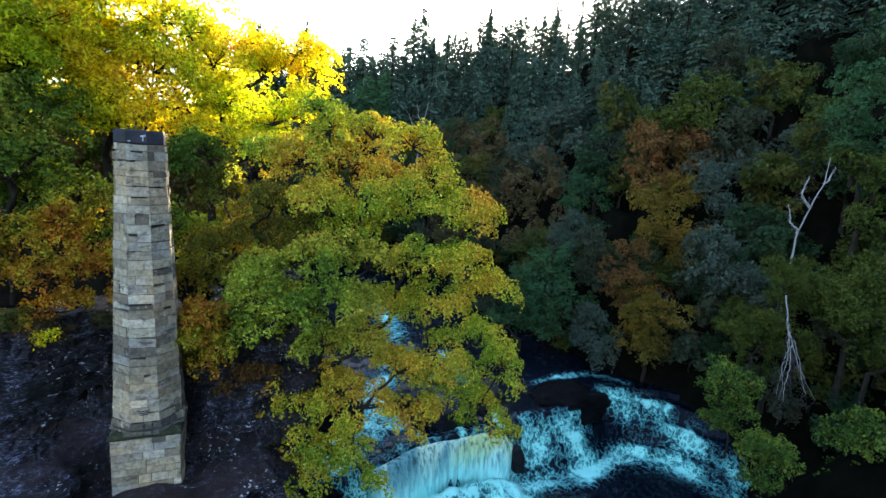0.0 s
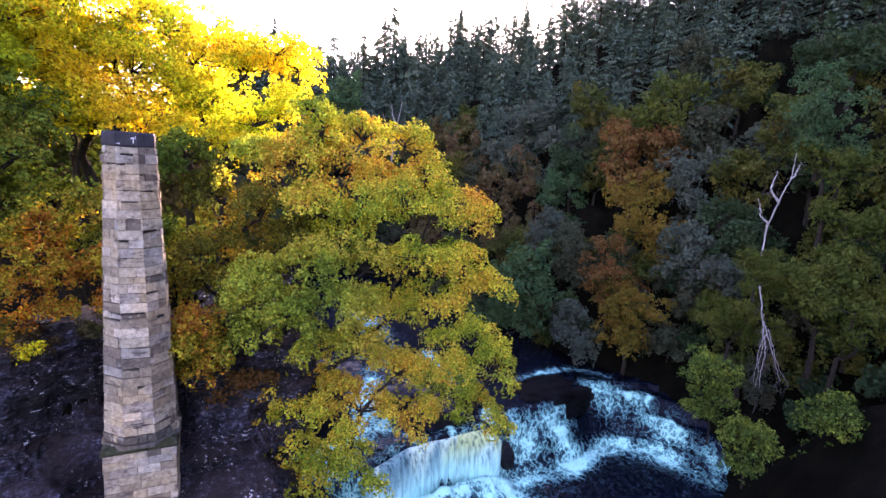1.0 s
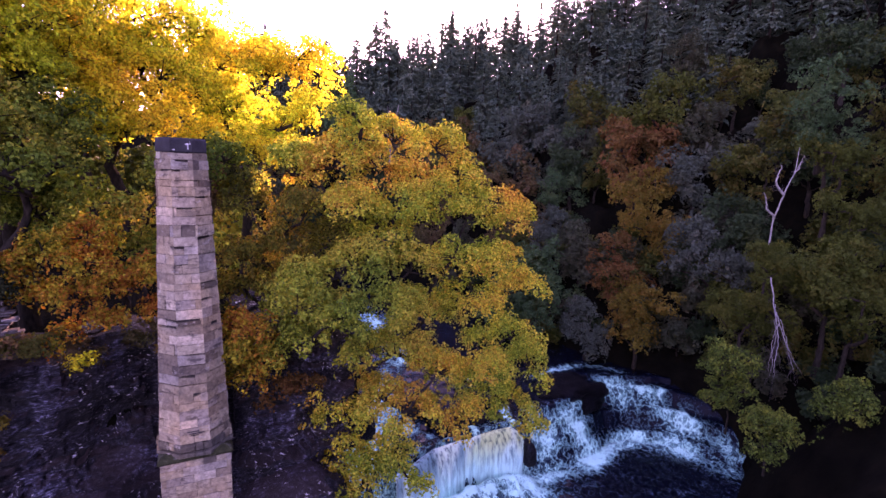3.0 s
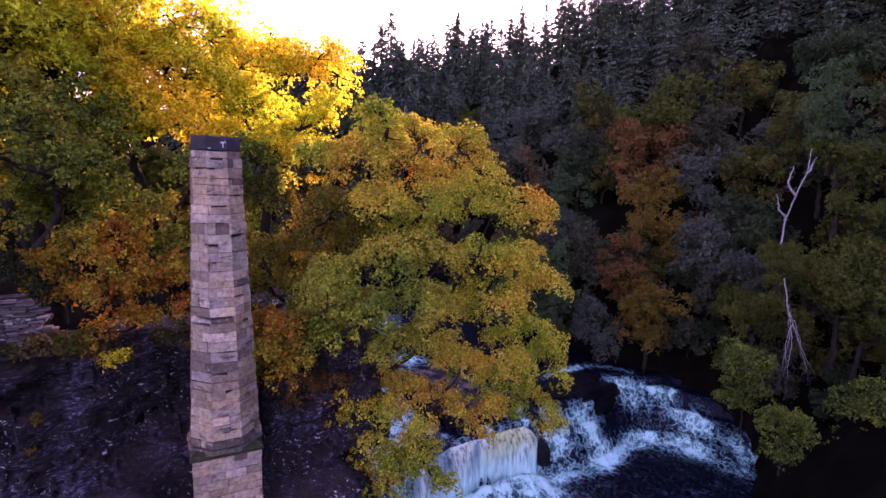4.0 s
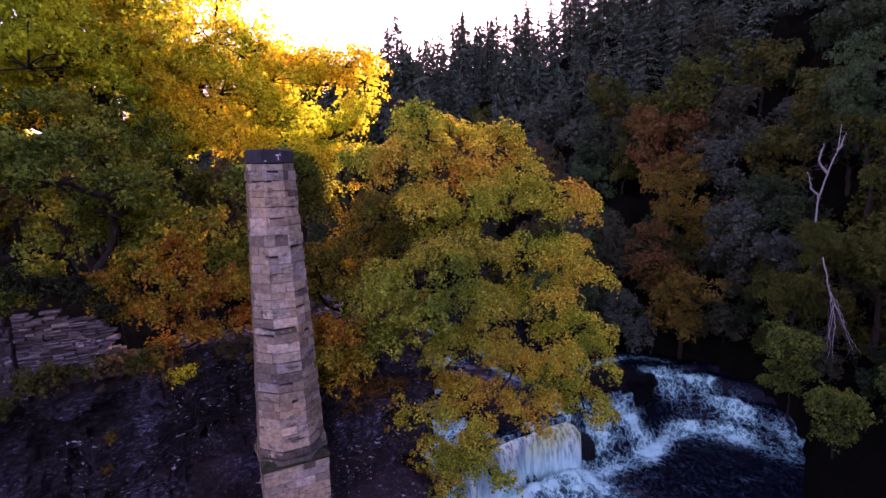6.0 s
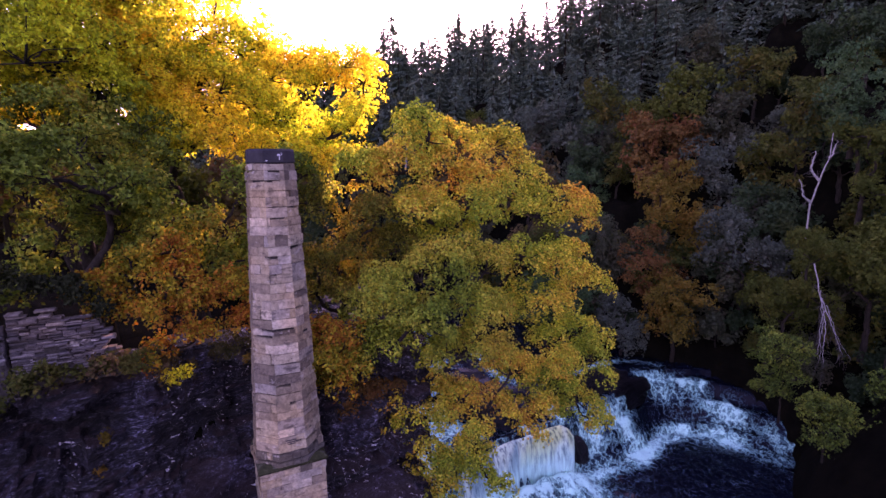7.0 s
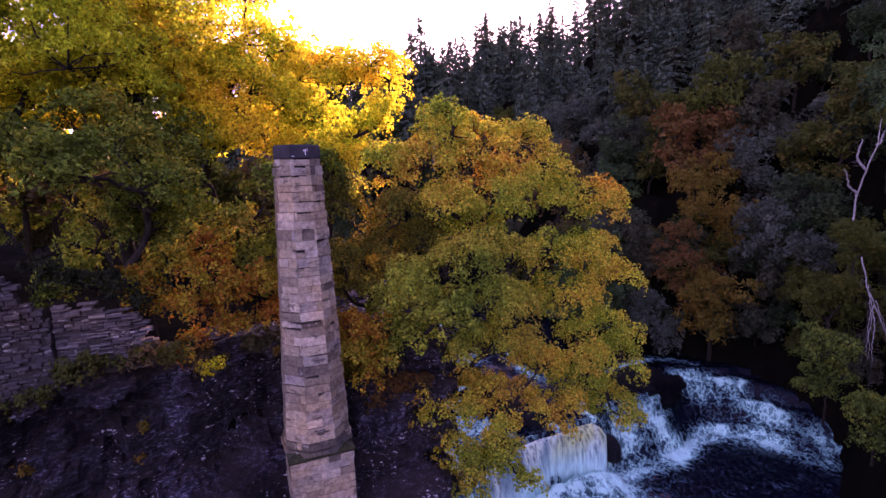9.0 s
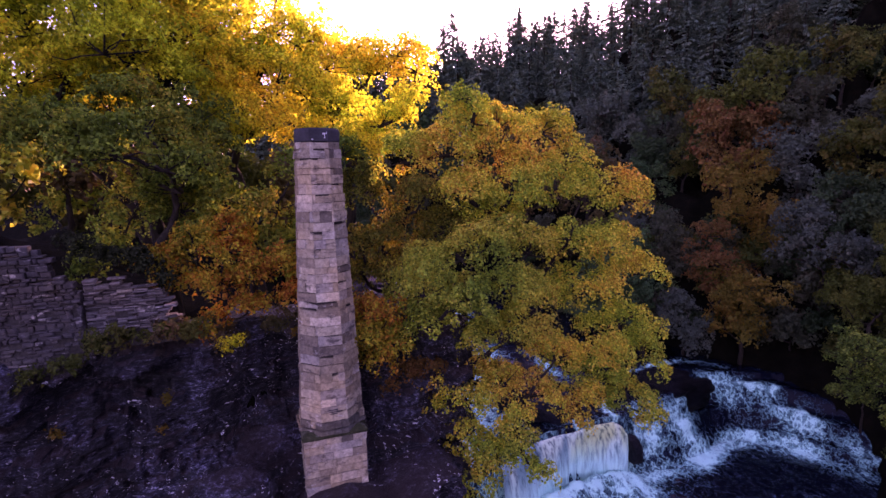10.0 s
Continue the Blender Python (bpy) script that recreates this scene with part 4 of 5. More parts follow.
OAK_LOW = [(-6.6, 18.6, 10.9, 0.9), (-5.1, 18.6, 11.4, 1.0), (-3.7, 18.7, 12.2, 1.0), (-7.0, 18.0, 9.2, 0.8), (-5.0, 18.0, 10.1, 1.0), (-3.1, 18.2, 10.2, 0.9), (-5.3, 17.6, 8.6, 0.9), (-2.2, 18.4, 8.6, 0.7), (-6.7, 18.4, 12.2, 0.7)]
OAK_LEFT = [(-7.1, 17.3, 16.7, 0.9), (-7.5, 18.0, 16.2, 0.9), (-6.3, 17.6, 17.3, 1.0), (-8.2, 19.2, 16.3, 1.0), (-6.8, 19.2, 15.8, 1.1), (-5.5, 18.6, 15.3, 1.0), (-4.2, 17.8, 17.9, 1.2), (-2.8, 18.3, 17.5, 1.1), (-5.3, 17.3, 17.5, 1.1), (-3.6, 17.3, 16.5, 1.3), (-5.1, 16.7, 16.2, 1.3), (-6.6, 16.4, 16.4, 1.2),
            (-6.3, 16.7, 15.1, 1.0), (-2.9, 18.2, 14.8, 1.1), (-4.5, 17.6, 14.4, 1.1)]
GOLD_TREE = [(-7.9, 29.3, 26.3, 1.5), (-8.9, 28.4, 26.9, 1.5), (-10.3, 27.8, 25.9, 1.6), (-8.2, 28.2, 24.2, 1.5), (-11.3, 27.4, 26.8, 1.6), (-12.3, 26.3, 25.9, 1.7), (-9.7, 27.2, 23.1, 1.6),
             (-11.7, 26.2, 23.7, 1.7), (-13.8, 26.4, 27.2, 1.8), (-13.2, 25.2, 24.6, 1.7), (-8.7, 26.1, 21.9, 1.3), (-10.6, 25.6, 21.8, 1.4), (-12.7, 24.6, 22.2, 1.5)]
TALL_TREE = [(-14.6, 25.4, 27.5, 2.0), (-15.7, 24.3, 25.9, 1.8), (-16.3, 23.4, 26.8, 2.0), (-14.0, 23.8, 24.9, 1.7), (-15.2, 22.7, 23.6, 1.7), (-16.8, 22.2, 24.9, 1.8), (-13.9, 22.6, 22.7, 1.4),
             (-15.8, 21.6, 22.5, 1.5), (-14.7, 26.5, 29.9, 2.0), (-16.7, 24.5, 29.4, 2.2), (-18.5, 23.4, 27.4, 2.2), (-19.5, 22.3, 25.0, 2.0), (-17.0, 21.8, 24.2, 1.4), (-16.6, 23.0, 25.5, 1.3)]
# Lower lobes of the lime, in leaves coloured darker for shade.
LOW_BOUGHS = [(-15.3, 14.2, 21.2, 1.0), (-14.6, 15.4, 20.8, 0.9), (-16.3, 14.6, 21.8, 1.2), (-15.5, 15.9, 22.0, 1.1), (-15.2, 18.9, 22.5, 1.4), (-16.3, 18.4, 21.9, 1.5), (-17.0, 17.4, 22.6, 1.8), (-15.1, 18.3, 21.0, 1.4), (-15.9, 17.8, 20.1, 1.3), (-18.6, 16.6, 22.0, 1.6), (-20.0, 16.6, 22.0, 1.8)]
LIME_TREE = [(-22.6, 22.4, 23.9, 1.5), (-21.4, 22.6, 23.6, 1.4), (-23.8, 22.4, 24.0, 1.5), (-20.6, 22.8, 23.3, 1.2), (-16.6, 20.3, 26.0, 1.8), (-16.7, 19.7, 24.0, 1.7), (-17.4, 18.8, 25.2, 2.0), 
             (-17.9, 20.4, 27.8, 2.2), (-16.5, 21.4, 28.0, 2.0), (-17.5, 17.2, 24.8, 2.0), (-18.4, 18.4, 27.2, 2.2), (-20.5, 17.8, 25.7, 2.2), (-22.5, 16.7, 23.8, 2.2), (-22.4, 20.5, 25.4, 1.6), (-20.2, 20.6, 25.2, 1.5), (-18.6, 21.4, 25.4, 1.5), (-18.9, 20.6, 24.0, 1.4), (-20.9, 19.8, 24.0, 1.4)]
RED_TREE = [(-14.7, 16.8, 18.0, 0.9), (-13.5, 16.8, 17.9, 0.9), (-15.0, 16.6, 16.8, 0.9), (-13.6, 16.4, 16.7, 0.9), (-12.5, 16.8, 17.3, 0.8), (-15.8, 16.3, 17.6, 0.9), (-13.9, 16.1, 15.6, 0.6),
            (-12.7, 16.3, 16.0, 0.7), (-13.7, 17.4, 18.7, 0.8), (-11.8, 17.4, 17.3, 0.9), (-11.5, 17.5, 16.1, 0.8)]

tree("oak_tree", (-7.2, 22.1, 13.0), OAK_TOP, OAK, 21, "oak leaning over the gorge, leaves turning yellow", 0.12, 1.45, 0.32)
tree("oak_tree", (-8.6, 20.8, 13.6), OAK_SHADE, SHADED_OAK, 20, "olive-brown oak behind the chimney, shade put into its leaf colour", 0.12, 1.45, 0.22)
tree("oak_tree", (-6.9, 20.1, 12.1), OAK_FRONT + OAK_LOW, OAK, 22, "oak overhanging the waterfall, green and ochre leaves", 0.115, 1.45, 0.30)
tree("oak_tree", (-7.4, 19.2, 13.1), OAK_LEFT, GREEN, 23, "green oak on the cliff beside the chimney", 0.115, 1.45, 0.22)
tree("beech_tree", (-12.0, 28.2, 14.1), fuller(GOLD_TREE, 2.3, 51), GOLD, 24, "tall tree with sunlit golden autumn leaves", 0.145, 0.85, 0.34, 10)
tree("beech_tree", (-16.0, 24.7, 14.8), fuller(TALL_TREE, 2.4, 51), GOLD, 25, "tall tree with yellow-green autumn leaves", 0.145, 0.8, 0.36, 10)
tree("lime_tree", (-17.5, 19.7, 14.8), fuller(LIME_TREE, 2.4, 51), LIME, 26, "broad lime-green tree above the cliff", 0.14, 0.75, 0.34, 10)
tree("lime_tree", (-16.8, 17.6, 14.6), LOW_BOUGHS, SHADED_GREEN, 46, "lime tree with low boughs, shade put into their dark green", 0.14, 1.2, 0.24)
tree("maple_tree", (-13.4, 18.3, 14.5), RED_TREE, RED, 27, "small orange and red maple at the cliff edge", 0.12, 1.8, 0.14)

tree("beech_tree", (-15.0, 31.5, 14.5), [(-15.6, 30.5, 27.2, 2.0), (-13.6, 30.5, 28.3, 1.8), (-12.0, 30.5, 26.8, 1.8), (-14.0, 30.5, 25.4, 2.0), (-16.1, 30.0, 24.5, 2.0), (-11.6, 30.5, 24.6, 1.6), (-17.4, 30.0, 26.7, 2.0), (-18.3, 30.0, 28.8, 2.2), (-12.3, 29.0, 22.8, 1.6), (-14.6, 29.0, 22.6, 1.6), (-16.9, 31.0, 29.8, 2.0)], GOLD, 33, "golden tree behind the others on the promontory", 0.19, 0.5, 0.3)
tree("beech_tree", (-23.5, 34.5, 16.5), [(-29.0, 33.0, 26.2, 1.9), (-26.5, 33.2, 25.6, 1.8), (-24.2, 33.0, 26.3, 1.8), (-21.8, 33.0, 25.7, 1.8), (-19.6, 33.0, 25.4, 1.7), (-28.0, 33.0, 24.0, 1.8), (-25.0, 33.0, 24.0, 1.8), (-22.5, 33.0, 23.9, 1.7), (-20.0, 33.0, 23.5, 1.7),
     (-23.0, 33.5, 27.8, 1.8), (-26.2, 33.5, 27.8, 1.8), (-17.2, 33.2, 24.3, 1.7), (-14.6, 33.5, 25.0, 1.6), (-30.5, 33.0, 24.6, 1.8)], GOLD, 45, "yellow-leaved tree at the back of the promontory", 0.2, 0.5, 0.3)
tree("lime_tree", (-19.2, 22.5, 15.0), [(-21.3, 18.0, 26.2, 1.8), (-21.1, 19.0, 25.4, 1.8), (-21.0, 17.5, 23.9, 1.7), (-20.5, 20.0, 26.9, 1.8), (-22.0, 17.0, 25.2, 2.0), (-20.7, 18.5, 27.6, 2.0), (-21.8, 17.0, 27.0, 2.0), (-19.9, 18.5, 24.3, 1.5), (-19.9, 20.5, 26.0, 1.6), (-22.3, 16.5, 23.6, 1.7), (-21.2, 17.0, 22.5, 1.4), (-20.4, 18.0, 22.8, 1.3)], LIME, 34, "tall lime tree with shaded lower boughs", 0.145, 0.8, 0.3)
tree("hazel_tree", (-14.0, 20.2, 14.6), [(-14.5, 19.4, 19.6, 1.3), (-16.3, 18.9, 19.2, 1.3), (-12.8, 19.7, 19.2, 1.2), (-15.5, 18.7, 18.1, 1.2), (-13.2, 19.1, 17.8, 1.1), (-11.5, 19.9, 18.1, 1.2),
     (-17.8, 18.1, 19.1, 1.4), (-18.5, 17.6, 17.5, 1.2), (-11.8, 19.5, 20.8, 1.2), (-10.2, 20.5, 21.4, 1.2)], SHADED_GREEN, 28, "green hazel behind the chimney, shade put into its leaf colour", 0.15, 1.5, 0.16)
tree("yellow_shrub", (-13.1, 16.0, 14.75), [(-13.1, 15.5, 15.0, 0.30), (-12.8, 15.6, 15.1, 0.22), (-13.4, 15.6, 14.9, 0.2)], GOLD, 29, "small yellow shrub hanging from the cliff", 0.10, 1.6, 0.006, 5, category="bush")

tree("maple_tree", (-8.6, 18.4, 13.0), [(-7.9, 16.2, 15.9, 0.7), (-8.3, 16.5, 15.0, 0.75), (-7.7, 16.5, 14.6, 0.6), (-8.6, 16.9, 15.8, 0.6), (-8.1, 16.4, 14.1, 0.5), (-8.8, 17.4, 14.6, 0.7), (-8.9, 17.3, 13.8, 0.6), (-8.2, 17.5, 14.9, 0.7), (-8.9, 17.7, 15.5, 0.7), (-8.3, 17.4, 14.0, 0.5)], RED, 44, "small orange maple growing beside the chimney", 0.12, 1.7, 0.06)


def bracken(spots, mat, seed, label):
    """A low thicket along the cliff's brow."""
    rg = np.random.default_rng(seed)
    C, N, _ = crown_points(spots, rg, 0.12, 1.5, 7, 0.6)
    return tagged(new("bracken", leaves_mesh("bracken", C, N, 0.12, rg, mat)), label, "undergrowth", kind="stuff")


rb = np.random.default_rng(31)
brow = [(-16.4 + 0.55 * k + rb.normal(0, 0.3), np.interp(-16.4 + 0.55 * k, [-17, -14, -11.5, -7.5], [14.6, 16.4, 17.9, 18.5]) + rb.normal(0, 0.3), 15.1 + rb.normal(0, 0.25), rb.uniform(0.35, 0.65)) for k in range(18)]
bracken(brow, RUST, 32, "dead red-brown bracken along the cliff top")
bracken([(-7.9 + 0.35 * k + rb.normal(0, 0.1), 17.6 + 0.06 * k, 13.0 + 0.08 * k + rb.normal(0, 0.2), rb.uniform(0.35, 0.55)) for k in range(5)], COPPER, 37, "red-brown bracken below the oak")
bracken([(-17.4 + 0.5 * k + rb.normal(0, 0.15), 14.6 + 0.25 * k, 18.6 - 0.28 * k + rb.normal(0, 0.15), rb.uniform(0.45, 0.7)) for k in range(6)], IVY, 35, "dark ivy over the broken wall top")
bracken([(-16.8 + 0.55 * k, 14.35 + 0.22 * k, 15.6 + rb.normal(0, 0.12), rb.uniform(0.3, 0.5)) for k in range(6)], OLIVE, 38, "brown grass below the low wall")
bracken([(-22.4 + 0.85 * k, 11.3 + 0.42 * k + rb.normal(0, 0.1), 12.6 + 0.42 * k + rb.normal(0, 0.1), rb.uniform(0.35, 0.55)) for k in range(8)], OLIVE, 36, "brown-green grass at the foot of the wall")


def grass_tuft(at, size, seed, label):
    """A small tuft of yellowing leaves in a cleft of the rock."""
    rg = np.random.default_rng(seed)
    ob = tagged(empty("grass_tuft", at), label, "plant")
    C, N, _ = crown_points([(0, -0.1, 0.05, size)], rg, 0.10, 1.2, 4)
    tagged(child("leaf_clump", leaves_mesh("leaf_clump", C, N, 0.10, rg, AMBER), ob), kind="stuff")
    child("stem", limbs_mesh("stem", [(limb_path((0, 0.2, -0.05), (0, -0.1, 0.05), rg, 0.2, 4), np.linspace(0.015, 0.006, 4))], BARK, 5), ob)
    return ob


for k, (x, y, z, q) in enumerate(((-15.2, 15.3, 13.2, 0.18), (-15.5, 15.25, 12.2, 0.16), (-11.4, 17.0, 14.8, 0.32), (-17.8, 13.7, 12.7, 0.2))):
    grass_tuft((x, y, z), q, 300 + k, "small yellow tuft in a cleft of the cliff")


# ---- woods of the far bank ----
def blob_lobes(rg, n, r, hc, tall=1.0):
    out = []
    for k in range(n):
        d = unit(1, rg)[0]
        q = rg.uniform(0.35, 0.92)
        out.append((d[0] * r * q, d[1] * r * q, hc + d[2] * r * q * tall, r * rg.uniform(0.28, 0.54)))
    return out


def wood_tree(mat, seed, label, tall=1.0, name="broadleaf_tree", size=0.30, cover=1.05):
    """A tree of the far bank, crown 3.2 m in radius, 6 m up; the trunk goes on down the slope."""
    rg = np.random.default_rng(seed)
    ob = tree(name, (0, 0, 0), blob_lobes(rg, 12, 3.0, 6.0, tall), mat, seed, label, size, cover, 0.2, 6, 0.55, twigs=False, sides=4)
    return ob


def shrub(mat, seed, label):
    """A low bush, 3 m through, growing from the ground."""
    rg = np.random.default_rng(seed)
    return tree("shrub", (0, 0, 0), [(d[0] * 1.0, d[1] * 1.0, 1.3 + 0.9 * d[2], rg.uniform(0.6, 0.9)) for d in unit(8, rg)], mat, seed, label, 0.22, 0.65, 0.06, 5, 0.4, "bush", False, 4)


def conifer(seed, label):
    """A spruce 14 m high: tapered trunk and drooping whorls."""
    rg = np.random.default_rng(seed)
    ob = tagged(empty("spruce_tree"), label, "tree", "spruces on the ridge")
    child("trunk", limbs_mesh("trunk", [(np.array([[0, 0, -4.0], [0, 0, 5], [0.1, 0, 14.0]]), np.array([0.24, 0.17, 0.02]))], BARK, 6), ob)
    C, N, D = [], [], []
    z = 1.5
    while z < 14.0:
        reach = 3.4 * ((14.6 - z) / 13.1) ** 0.62
        for k in range(7):
            a = rg.uniform(0, 6.283)
            m = max(2, int(reach * 3.0))
            span = reach * rg.uniform(0.65, 1.15)
            rr = np.linspace(0.2, 1, m) * span
            zz = z - 0.10 * rr - 0.085 * rr ** 2 + rg.normal(0, 0.05, m)
            aa = a + rg.normal(0, 0.10, m)
            out = np.stack([np.cos(aa), np.sin(aa), 0 * aa], -1)
            C.append(out * rr[:, None] + zz[:, None] * (0, 0, 1))
            N.append(out * 0.45 + (0, 0, 0.9))
            D.append(out - (0.12 + 0.17 * rr)[:, None] * (0, 0, 1))
        z += rg.uniform(0.34, 0.52)
    C.append(np.array([[0, 0, 14.2], [0.1, 0, 13.9], [0, 0.05, 13.6]]))
    N.append(np.array([[1, 0, 0.1], [0, 1, 0.1], [0.7, 0.7, 0]]))
    D.append(np.array([[0, 0, 1.0]] * 3))
    C, N, D = np.concatenate(C), np.concatenate(N), np.concatenate(D)
    child("crown", leaves_mesh("crown", C, N, 0.66, rg, SPRUCE, 0.25, D, 0.28), ob)
    return ob


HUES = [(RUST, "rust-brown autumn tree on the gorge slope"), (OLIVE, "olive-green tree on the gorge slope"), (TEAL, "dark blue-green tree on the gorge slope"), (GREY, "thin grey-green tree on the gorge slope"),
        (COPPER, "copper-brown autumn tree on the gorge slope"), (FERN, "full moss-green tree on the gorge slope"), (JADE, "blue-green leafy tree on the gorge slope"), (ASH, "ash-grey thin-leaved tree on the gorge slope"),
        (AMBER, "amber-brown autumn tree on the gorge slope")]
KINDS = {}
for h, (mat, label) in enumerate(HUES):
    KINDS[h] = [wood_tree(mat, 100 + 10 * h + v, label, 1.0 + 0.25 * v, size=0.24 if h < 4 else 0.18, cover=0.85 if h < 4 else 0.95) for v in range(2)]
SPRUCES = [conifer(200 + v, "dark spruce on the wooded ridge") for v in range(3)]
used = set()


def place(ob, x, y, z, s, rz):
    m = Matrix.LocRotScale((x, y, z), Euler((0, 0, rz)), (s, s, s))
    if ob.name in used:
        return copy_thing(ob, m @ Matrix.Diagonal((1 / ob.scale[0], 1 / ob.scale[1], 1 / ob.scale[2], 1)))
    used.add(ob.name)
    ob.matrix_basis = m
    return ob


rr = random.Random(5)
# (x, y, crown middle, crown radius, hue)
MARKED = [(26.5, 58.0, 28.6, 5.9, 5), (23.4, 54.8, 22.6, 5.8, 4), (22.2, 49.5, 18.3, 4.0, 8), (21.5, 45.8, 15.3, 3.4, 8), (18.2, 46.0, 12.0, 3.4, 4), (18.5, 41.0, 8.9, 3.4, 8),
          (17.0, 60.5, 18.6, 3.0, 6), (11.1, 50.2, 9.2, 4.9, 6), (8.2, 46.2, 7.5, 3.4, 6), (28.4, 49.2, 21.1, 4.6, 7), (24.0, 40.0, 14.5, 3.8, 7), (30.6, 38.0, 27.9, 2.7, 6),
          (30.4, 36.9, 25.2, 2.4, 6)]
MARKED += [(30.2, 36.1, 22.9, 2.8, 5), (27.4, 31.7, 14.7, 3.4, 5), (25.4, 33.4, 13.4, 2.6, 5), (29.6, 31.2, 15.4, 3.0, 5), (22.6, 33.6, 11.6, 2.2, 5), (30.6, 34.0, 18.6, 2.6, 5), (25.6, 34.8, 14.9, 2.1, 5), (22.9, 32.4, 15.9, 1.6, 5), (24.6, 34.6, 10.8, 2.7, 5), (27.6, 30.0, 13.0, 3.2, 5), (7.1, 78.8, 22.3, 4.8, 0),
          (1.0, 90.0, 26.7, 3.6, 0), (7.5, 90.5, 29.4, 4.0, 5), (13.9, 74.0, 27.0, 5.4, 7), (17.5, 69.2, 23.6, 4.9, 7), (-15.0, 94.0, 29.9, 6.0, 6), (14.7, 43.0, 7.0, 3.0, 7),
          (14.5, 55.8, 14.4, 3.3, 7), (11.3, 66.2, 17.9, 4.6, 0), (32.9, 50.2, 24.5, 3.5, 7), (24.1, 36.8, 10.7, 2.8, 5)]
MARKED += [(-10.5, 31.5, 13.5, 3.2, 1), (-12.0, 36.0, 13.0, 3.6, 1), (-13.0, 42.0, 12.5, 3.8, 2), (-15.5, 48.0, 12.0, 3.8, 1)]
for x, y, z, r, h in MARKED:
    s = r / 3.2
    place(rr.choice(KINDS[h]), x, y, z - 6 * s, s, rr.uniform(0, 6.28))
spots = [(x, y) for x, y, *_ in MARKED]
room = [(x, y, r) for x, y, z, r, h in MARKED]
for _ in range(9000):
    x, y = rr.uniform(-40, 75), rr.uniform(28, 118)
    p = np.array([x]), np.array([y])
    if in_channel(*p)[0]:
        continue
    d, dl = to_line(*p, RIGHT_BANK)[0], to_line(*p, LEFT_BANK)[0]
    if dl < d or d < 2.5 or d > 49 or not -6 - 0.72 * y < x < 2 + 0.98 * y or y < 37.5 and abs(x - 0.73 * y) < 3.2:
        continue
    spruce = d > 24 + 6 * vnoise(np.array([[x * 0.1, y * 0.1, 0]]))[0]
    gap = (2.8 if d > 36 else 3.2) if spruce else 3.4
    if any((x - a) ** 2 + (y - b) ** 2 < gap * gap for a, b in spots):
        continue
    if not spruce and any((x - a) ** 2 + (y - b) ** 2 < r * r for a, b, r in room):
        continue
    spots.append((x, y))
    g = land_at(x, y)
    if spruce:
        place(rr.choice(SPRUCES), x, y, g - 0.3, rr.uniform(0.75, 1.05) * (1.1 if -6 < x < 13 and y > 84 else 1.05 if x < -6 else 1.0), rr.uniform(0, 6.28))
    else:
        s = rr.uniform(0.7, 1.2)
        place(rr.choice(KINDS[rr.choice((0, 1, 2, 2, 3, 3, 3) if x < 22 else (1, 2, 2, 3, 3))]), x, y, g - rr.uniform(0.5, 2.0) * s, s, rr.uniform(0, 6.28))
for k in range(48):
    x, y = -48 + 1.3 * k + rr.uniform(-0.6, 0.6), 103 + rr.uniform(-5, 6)
    place(rr.choice(SPRUCES), x, y, land_at(x, y) - 0.3, rr.uniform(1.2, 1.36) if x < -4 else rr.uniform(1.0, 1.2), rr.uniform(0, 6.28))
for ob in [o for kinds in KINDS.values() for o in kinds]:
    if ob.name not in used:
        for part in list(ob.children):
            bpy.data.objects.remove(part)
        bpy.data.objects.remove(ob)
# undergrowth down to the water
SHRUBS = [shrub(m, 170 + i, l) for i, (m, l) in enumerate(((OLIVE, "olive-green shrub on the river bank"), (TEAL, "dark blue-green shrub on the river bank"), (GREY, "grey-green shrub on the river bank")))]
low = []
for _ in range(1500):
    x, y = rr.uniform(2, 34), rr.uniform(24, 66)
    p = np.array([x]), np.array([y])
    d = to_line(*p, RIGHT_BANK)[0]
    if in_channel(*p)[0] or d < 0.4 or d > 11 or any((x - a) ** 2 + (y - b) ** 2 < 3.0 for a, b in low):
        continue
    if y < 30.5 and x < 23.5 or y < 33.5 and 19.5 < x < 27 or d < 1.6 and 11.5 < x < 24 and y < 48:
        continue
    low.append((x, y))
    s = rr.uniform(0.8, 1.5)
    place(rr.choice(SHRUBS), x, y, land_at(x, y) - 0.2, s, rr.uniform(0, 6.28))
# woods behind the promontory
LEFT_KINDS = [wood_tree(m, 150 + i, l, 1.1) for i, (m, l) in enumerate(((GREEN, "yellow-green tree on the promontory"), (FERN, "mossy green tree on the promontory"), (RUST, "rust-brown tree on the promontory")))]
for _ in range(900):
    x, y = rr.uniform(-48, -9), rr.uniform(17, 62)
    p = np.array([x]), np.array([y])
    if in_channel(*p)[0] or to_line(*p, LEFT_BANK)[0] < 4 or to_line(*p, RIGHT_BANK)[0] < 6:
        continue
    if x > -30 and y < 31 or any((x - a) ** 2 + (y - b) ** 2 < 26 for a, b in spots):
        continue
    spots.append((x, y))
    s = rr.uniform(0.9, 1.25)
    place(rr.choice(LEFT_KINDS), x, y, land_at(x, y) - rr.uniform(0.5, 2.0), s, rr.uniform(0, 6.28))

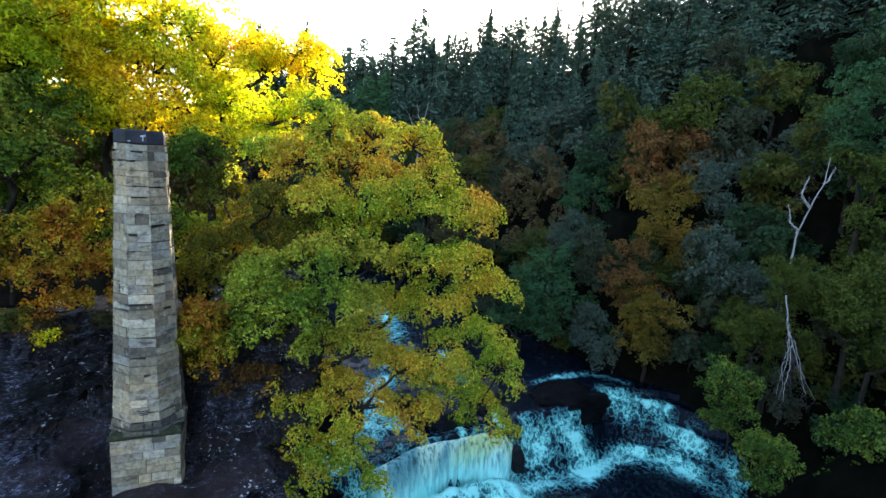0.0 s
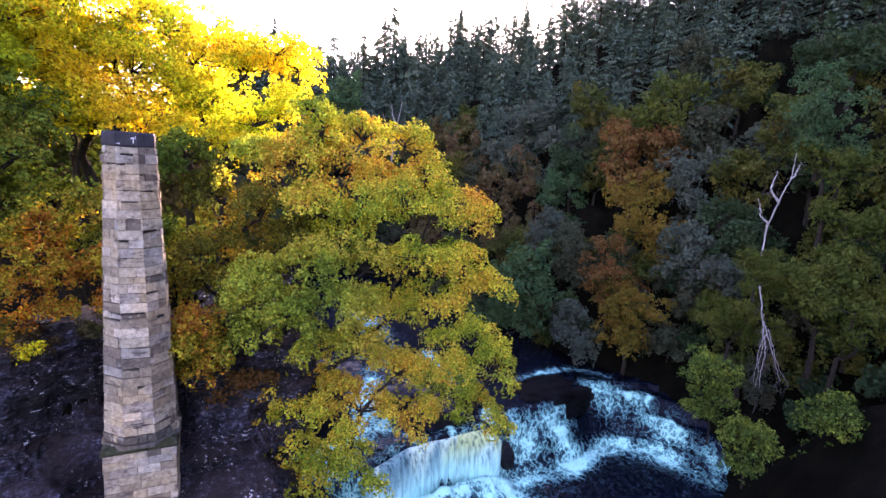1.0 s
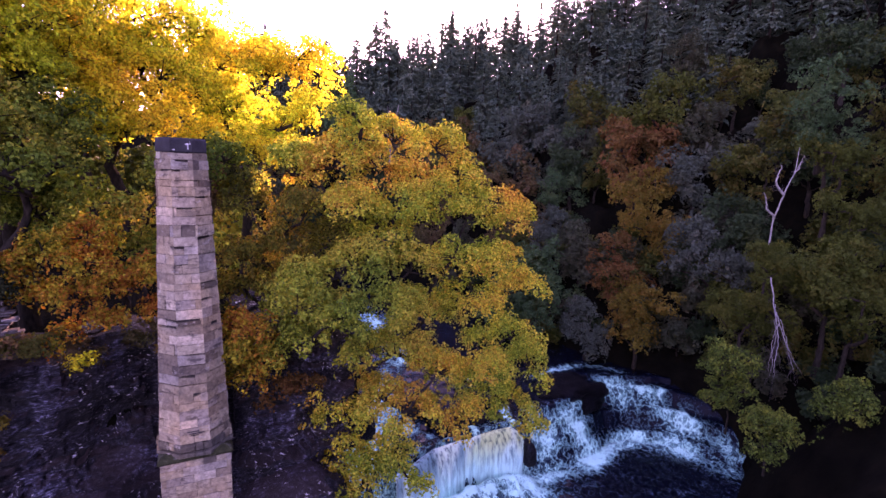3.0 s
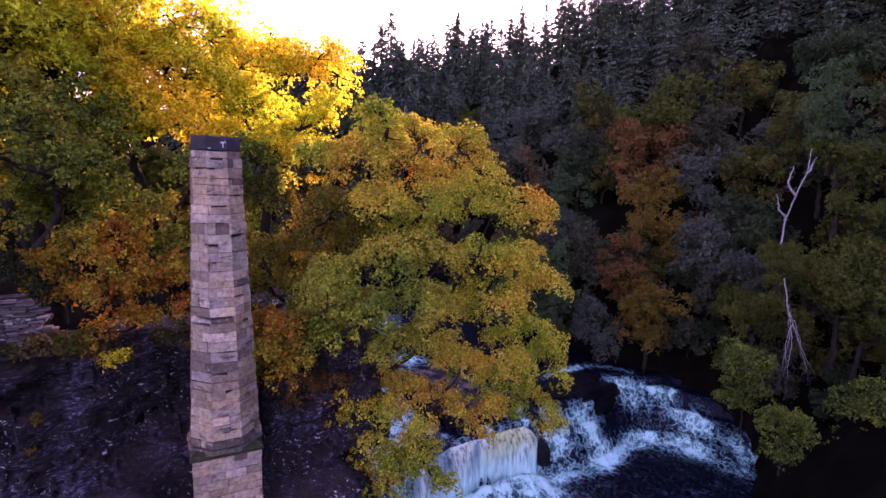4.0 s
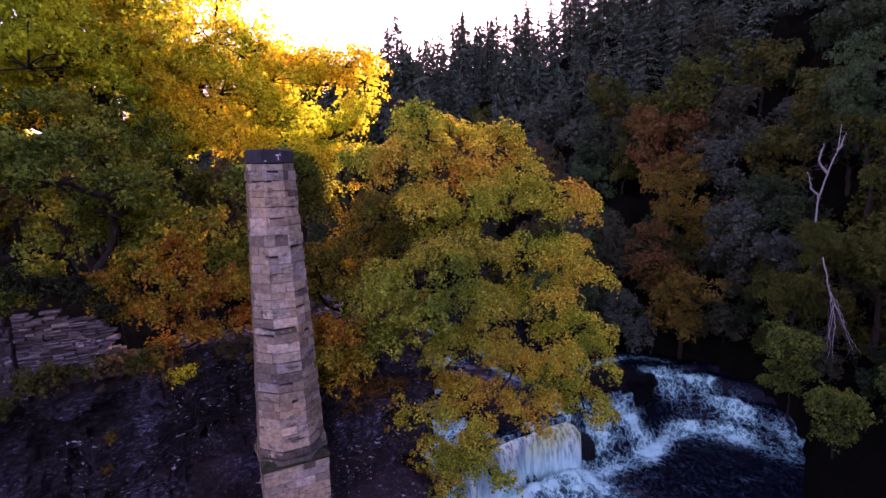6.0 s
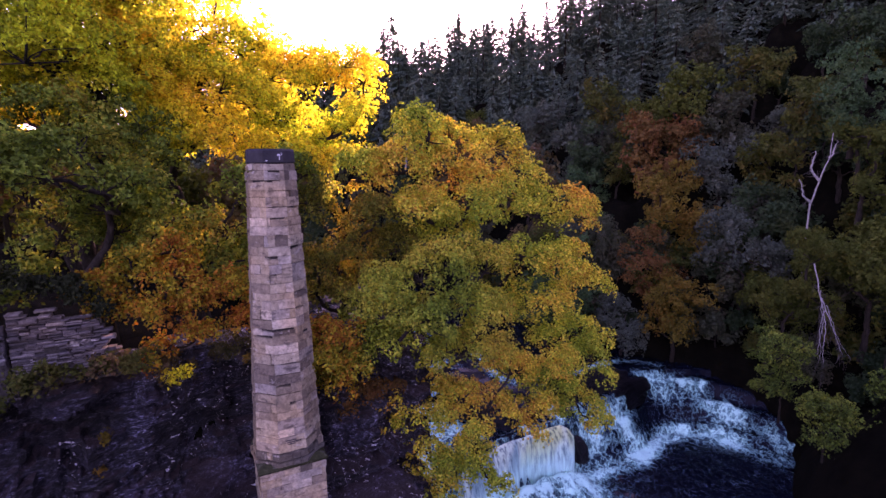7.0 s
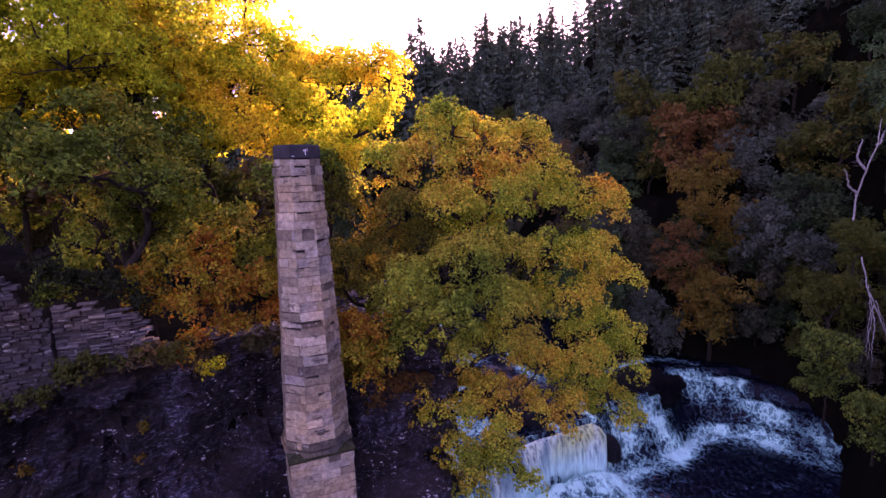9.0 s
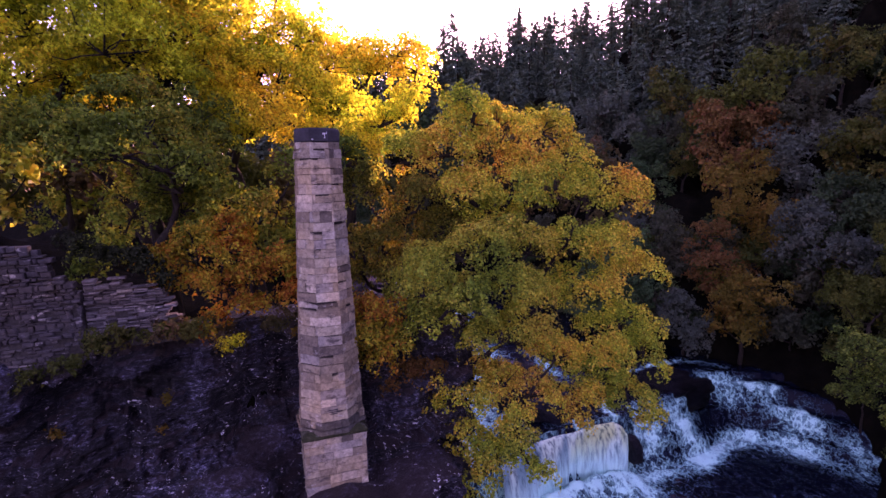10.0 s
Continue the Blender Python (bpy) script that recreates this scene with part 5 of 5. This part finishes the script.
# bushes of the near right bank
def hazel_bush(root, mid, wide, tall, seed, label):
    """An uneven bush whose skirts hang down to the bank."""
    rg = np.random.default_rng(seed)
    lobes = []
    for x, y, z in unit(26, rg):
        q = rg.uniform(0.45, 0.8)
        low = min(z, 0.0)
        lobes.append((mid[0] + wide * q * x, mid[1] + wide * 0.8 * q * y - 0.25 * wide * low, mid[2] + tall * (q * z + 1.0 * low), wide * rg.uniform(0.26, 0.46)))
    return tree("hazel_bush", root, lobes, HAZEL, seed, label, 0.16, 1.15, 0.05, 7, category="bush")


hazel_bush((18.7, 28.6, 5.6), (17.9, 27.9, 9.5), 1.9, 1.8, 41, "green hazel bush on the river bank")
hazel_bush((19.2, 25.6, 4.6), (18.5, 24.9, 7.1), 1.6, 1.5, 42, "bright green bush on the river bank")
hazel_bush((24.0, 25.8, 5.6), (23.5, 25.2, 7.9), 2.0, 2.2, 43, "green bush below the dead tree")


def dead_tree(name, root, stems, seed, label, spread, down=0.0):
    """A bare bleached tree: each stem is a list of points with a foot radius; twigs fan out."""
    rg = np.random.default_rng(seed)
    ob = tagged(empty(name, root), label, "dead tree")
    o = np.array(root, float)
    twigs = []
    for k, (pts, r) in enumerate(stems):
        P = np.array(pts, float) - o
        t = np.linspace(0, 1, 24)
        i = np.linspace(0, 1, len(P))
        Q = np.stack([np.interp(t, i, P[:, a]) for a in range(3)], -1) + np.cumsum(rg.normal(0, 0.035, (24, 3)), 0)
        child("trunk" if k == 0 else "branch", limbs_mesh("branch", [(Q, np.linspace(r, r * 0.3, 24))], PALE_BARK, 7), ob)
        for j in range(3, 24, 2):
            d = unit(1, rg)[0] * spread + (0, 0, -down)
            tip = Q[j] + d * rg.uniform(0.5, 1.4)
            twigs.append((limb_path(Q[j], tip, rg, 0.12, 6), np.linspace(r * 0.2, 0.006, 6)))
            twigs.append((limb_path((Q[j] + tip) / 2, tip + unit(1, rg)[0] * spread * 0.4, rg, 0.12, 4), np.linspace(0.010, 0.005, 4)))
    tagged(child("brushwood", limbs_mesh("brushwood", twigs, GREY_TWIG, 4), ob), kind="stuff")
    return ob


dead_tree("dead_tree", (25.9, 36.0, 16.2), [([(26.2, 36.6, 9.0), (25.9, 36.0, 15.7), (25.7, 35.9, 18.1), (26.5, 36.1, 20.7), (27.2, 36.1, 22.3), (27.4, 36.2, 24.1)], 0.085),
                                           ([(26.4, 36.0, 20.3), (25.7, 36.0, 21.3), (25.9, 36.1, 22.7)], 0.10), ([(25.8, 35.9, 18.5), (25.2, 35.8, 19.3), (25.2, 35.8, 20.5)], 0.09),
                                           ([(27.1, 36.1, 22.1), (28.0, 36.3, 22.9), (28.1, 36.3, 23.6)], 0.07)], 71, "bleached bare dead tree on the slope", 0.5)
dead_tree("dead_tree", (22.7, 31.5, 14.5), [([(22.7, 31.5, 14.7), (22.9, 30.8, 12.4), (23.5, 30.2, 10.3), (24.1, 29.9, 8.6)], 0.05),
                                           ([(23.1, 30.6, 12.0), (23.7, 30.1, 10.2), (24.6, 29.7, 8.2)], 0.03), ([(22.8, 30.9, 12.9), (22.6, 30.3, 10.8), (22.5, 29.9, 8.3)], 0.03), ([(22.9, 30.8, 12.4), (22.3, 30.3, 10.6), (22.1, 29.9, 8.6)], 0.03), ([(23.1, 30.5, 11.6), (23.0, 30.1, 9.8), (22.9, 29.8, 8.0)], 0.035)], 72, "pale dead tree hanging down the bank", 0.7, 0.9)
dead_tree("dead_tree", (-5.2, 80.0, 22.0), [([(-5.2, 80.0, 21.5), (-5.0, 80.0, 24.8), (-4.6, 80.0, 27.4), (-4.0, 80.1, 31.0)], 0.14), ([(-5.0, 80.0, 25.0), (-6.2, 80.1, 26.8), (-6.9, 80.1, 28.8)], 0.09),
                                           ([(-4.6, 80.0, 27.4), (-5.4, 80.0, 28.8), (-5.5, 80.0, 30.4)], 0.08)], 73, "small bare grey tree below the ridge", 1.1)
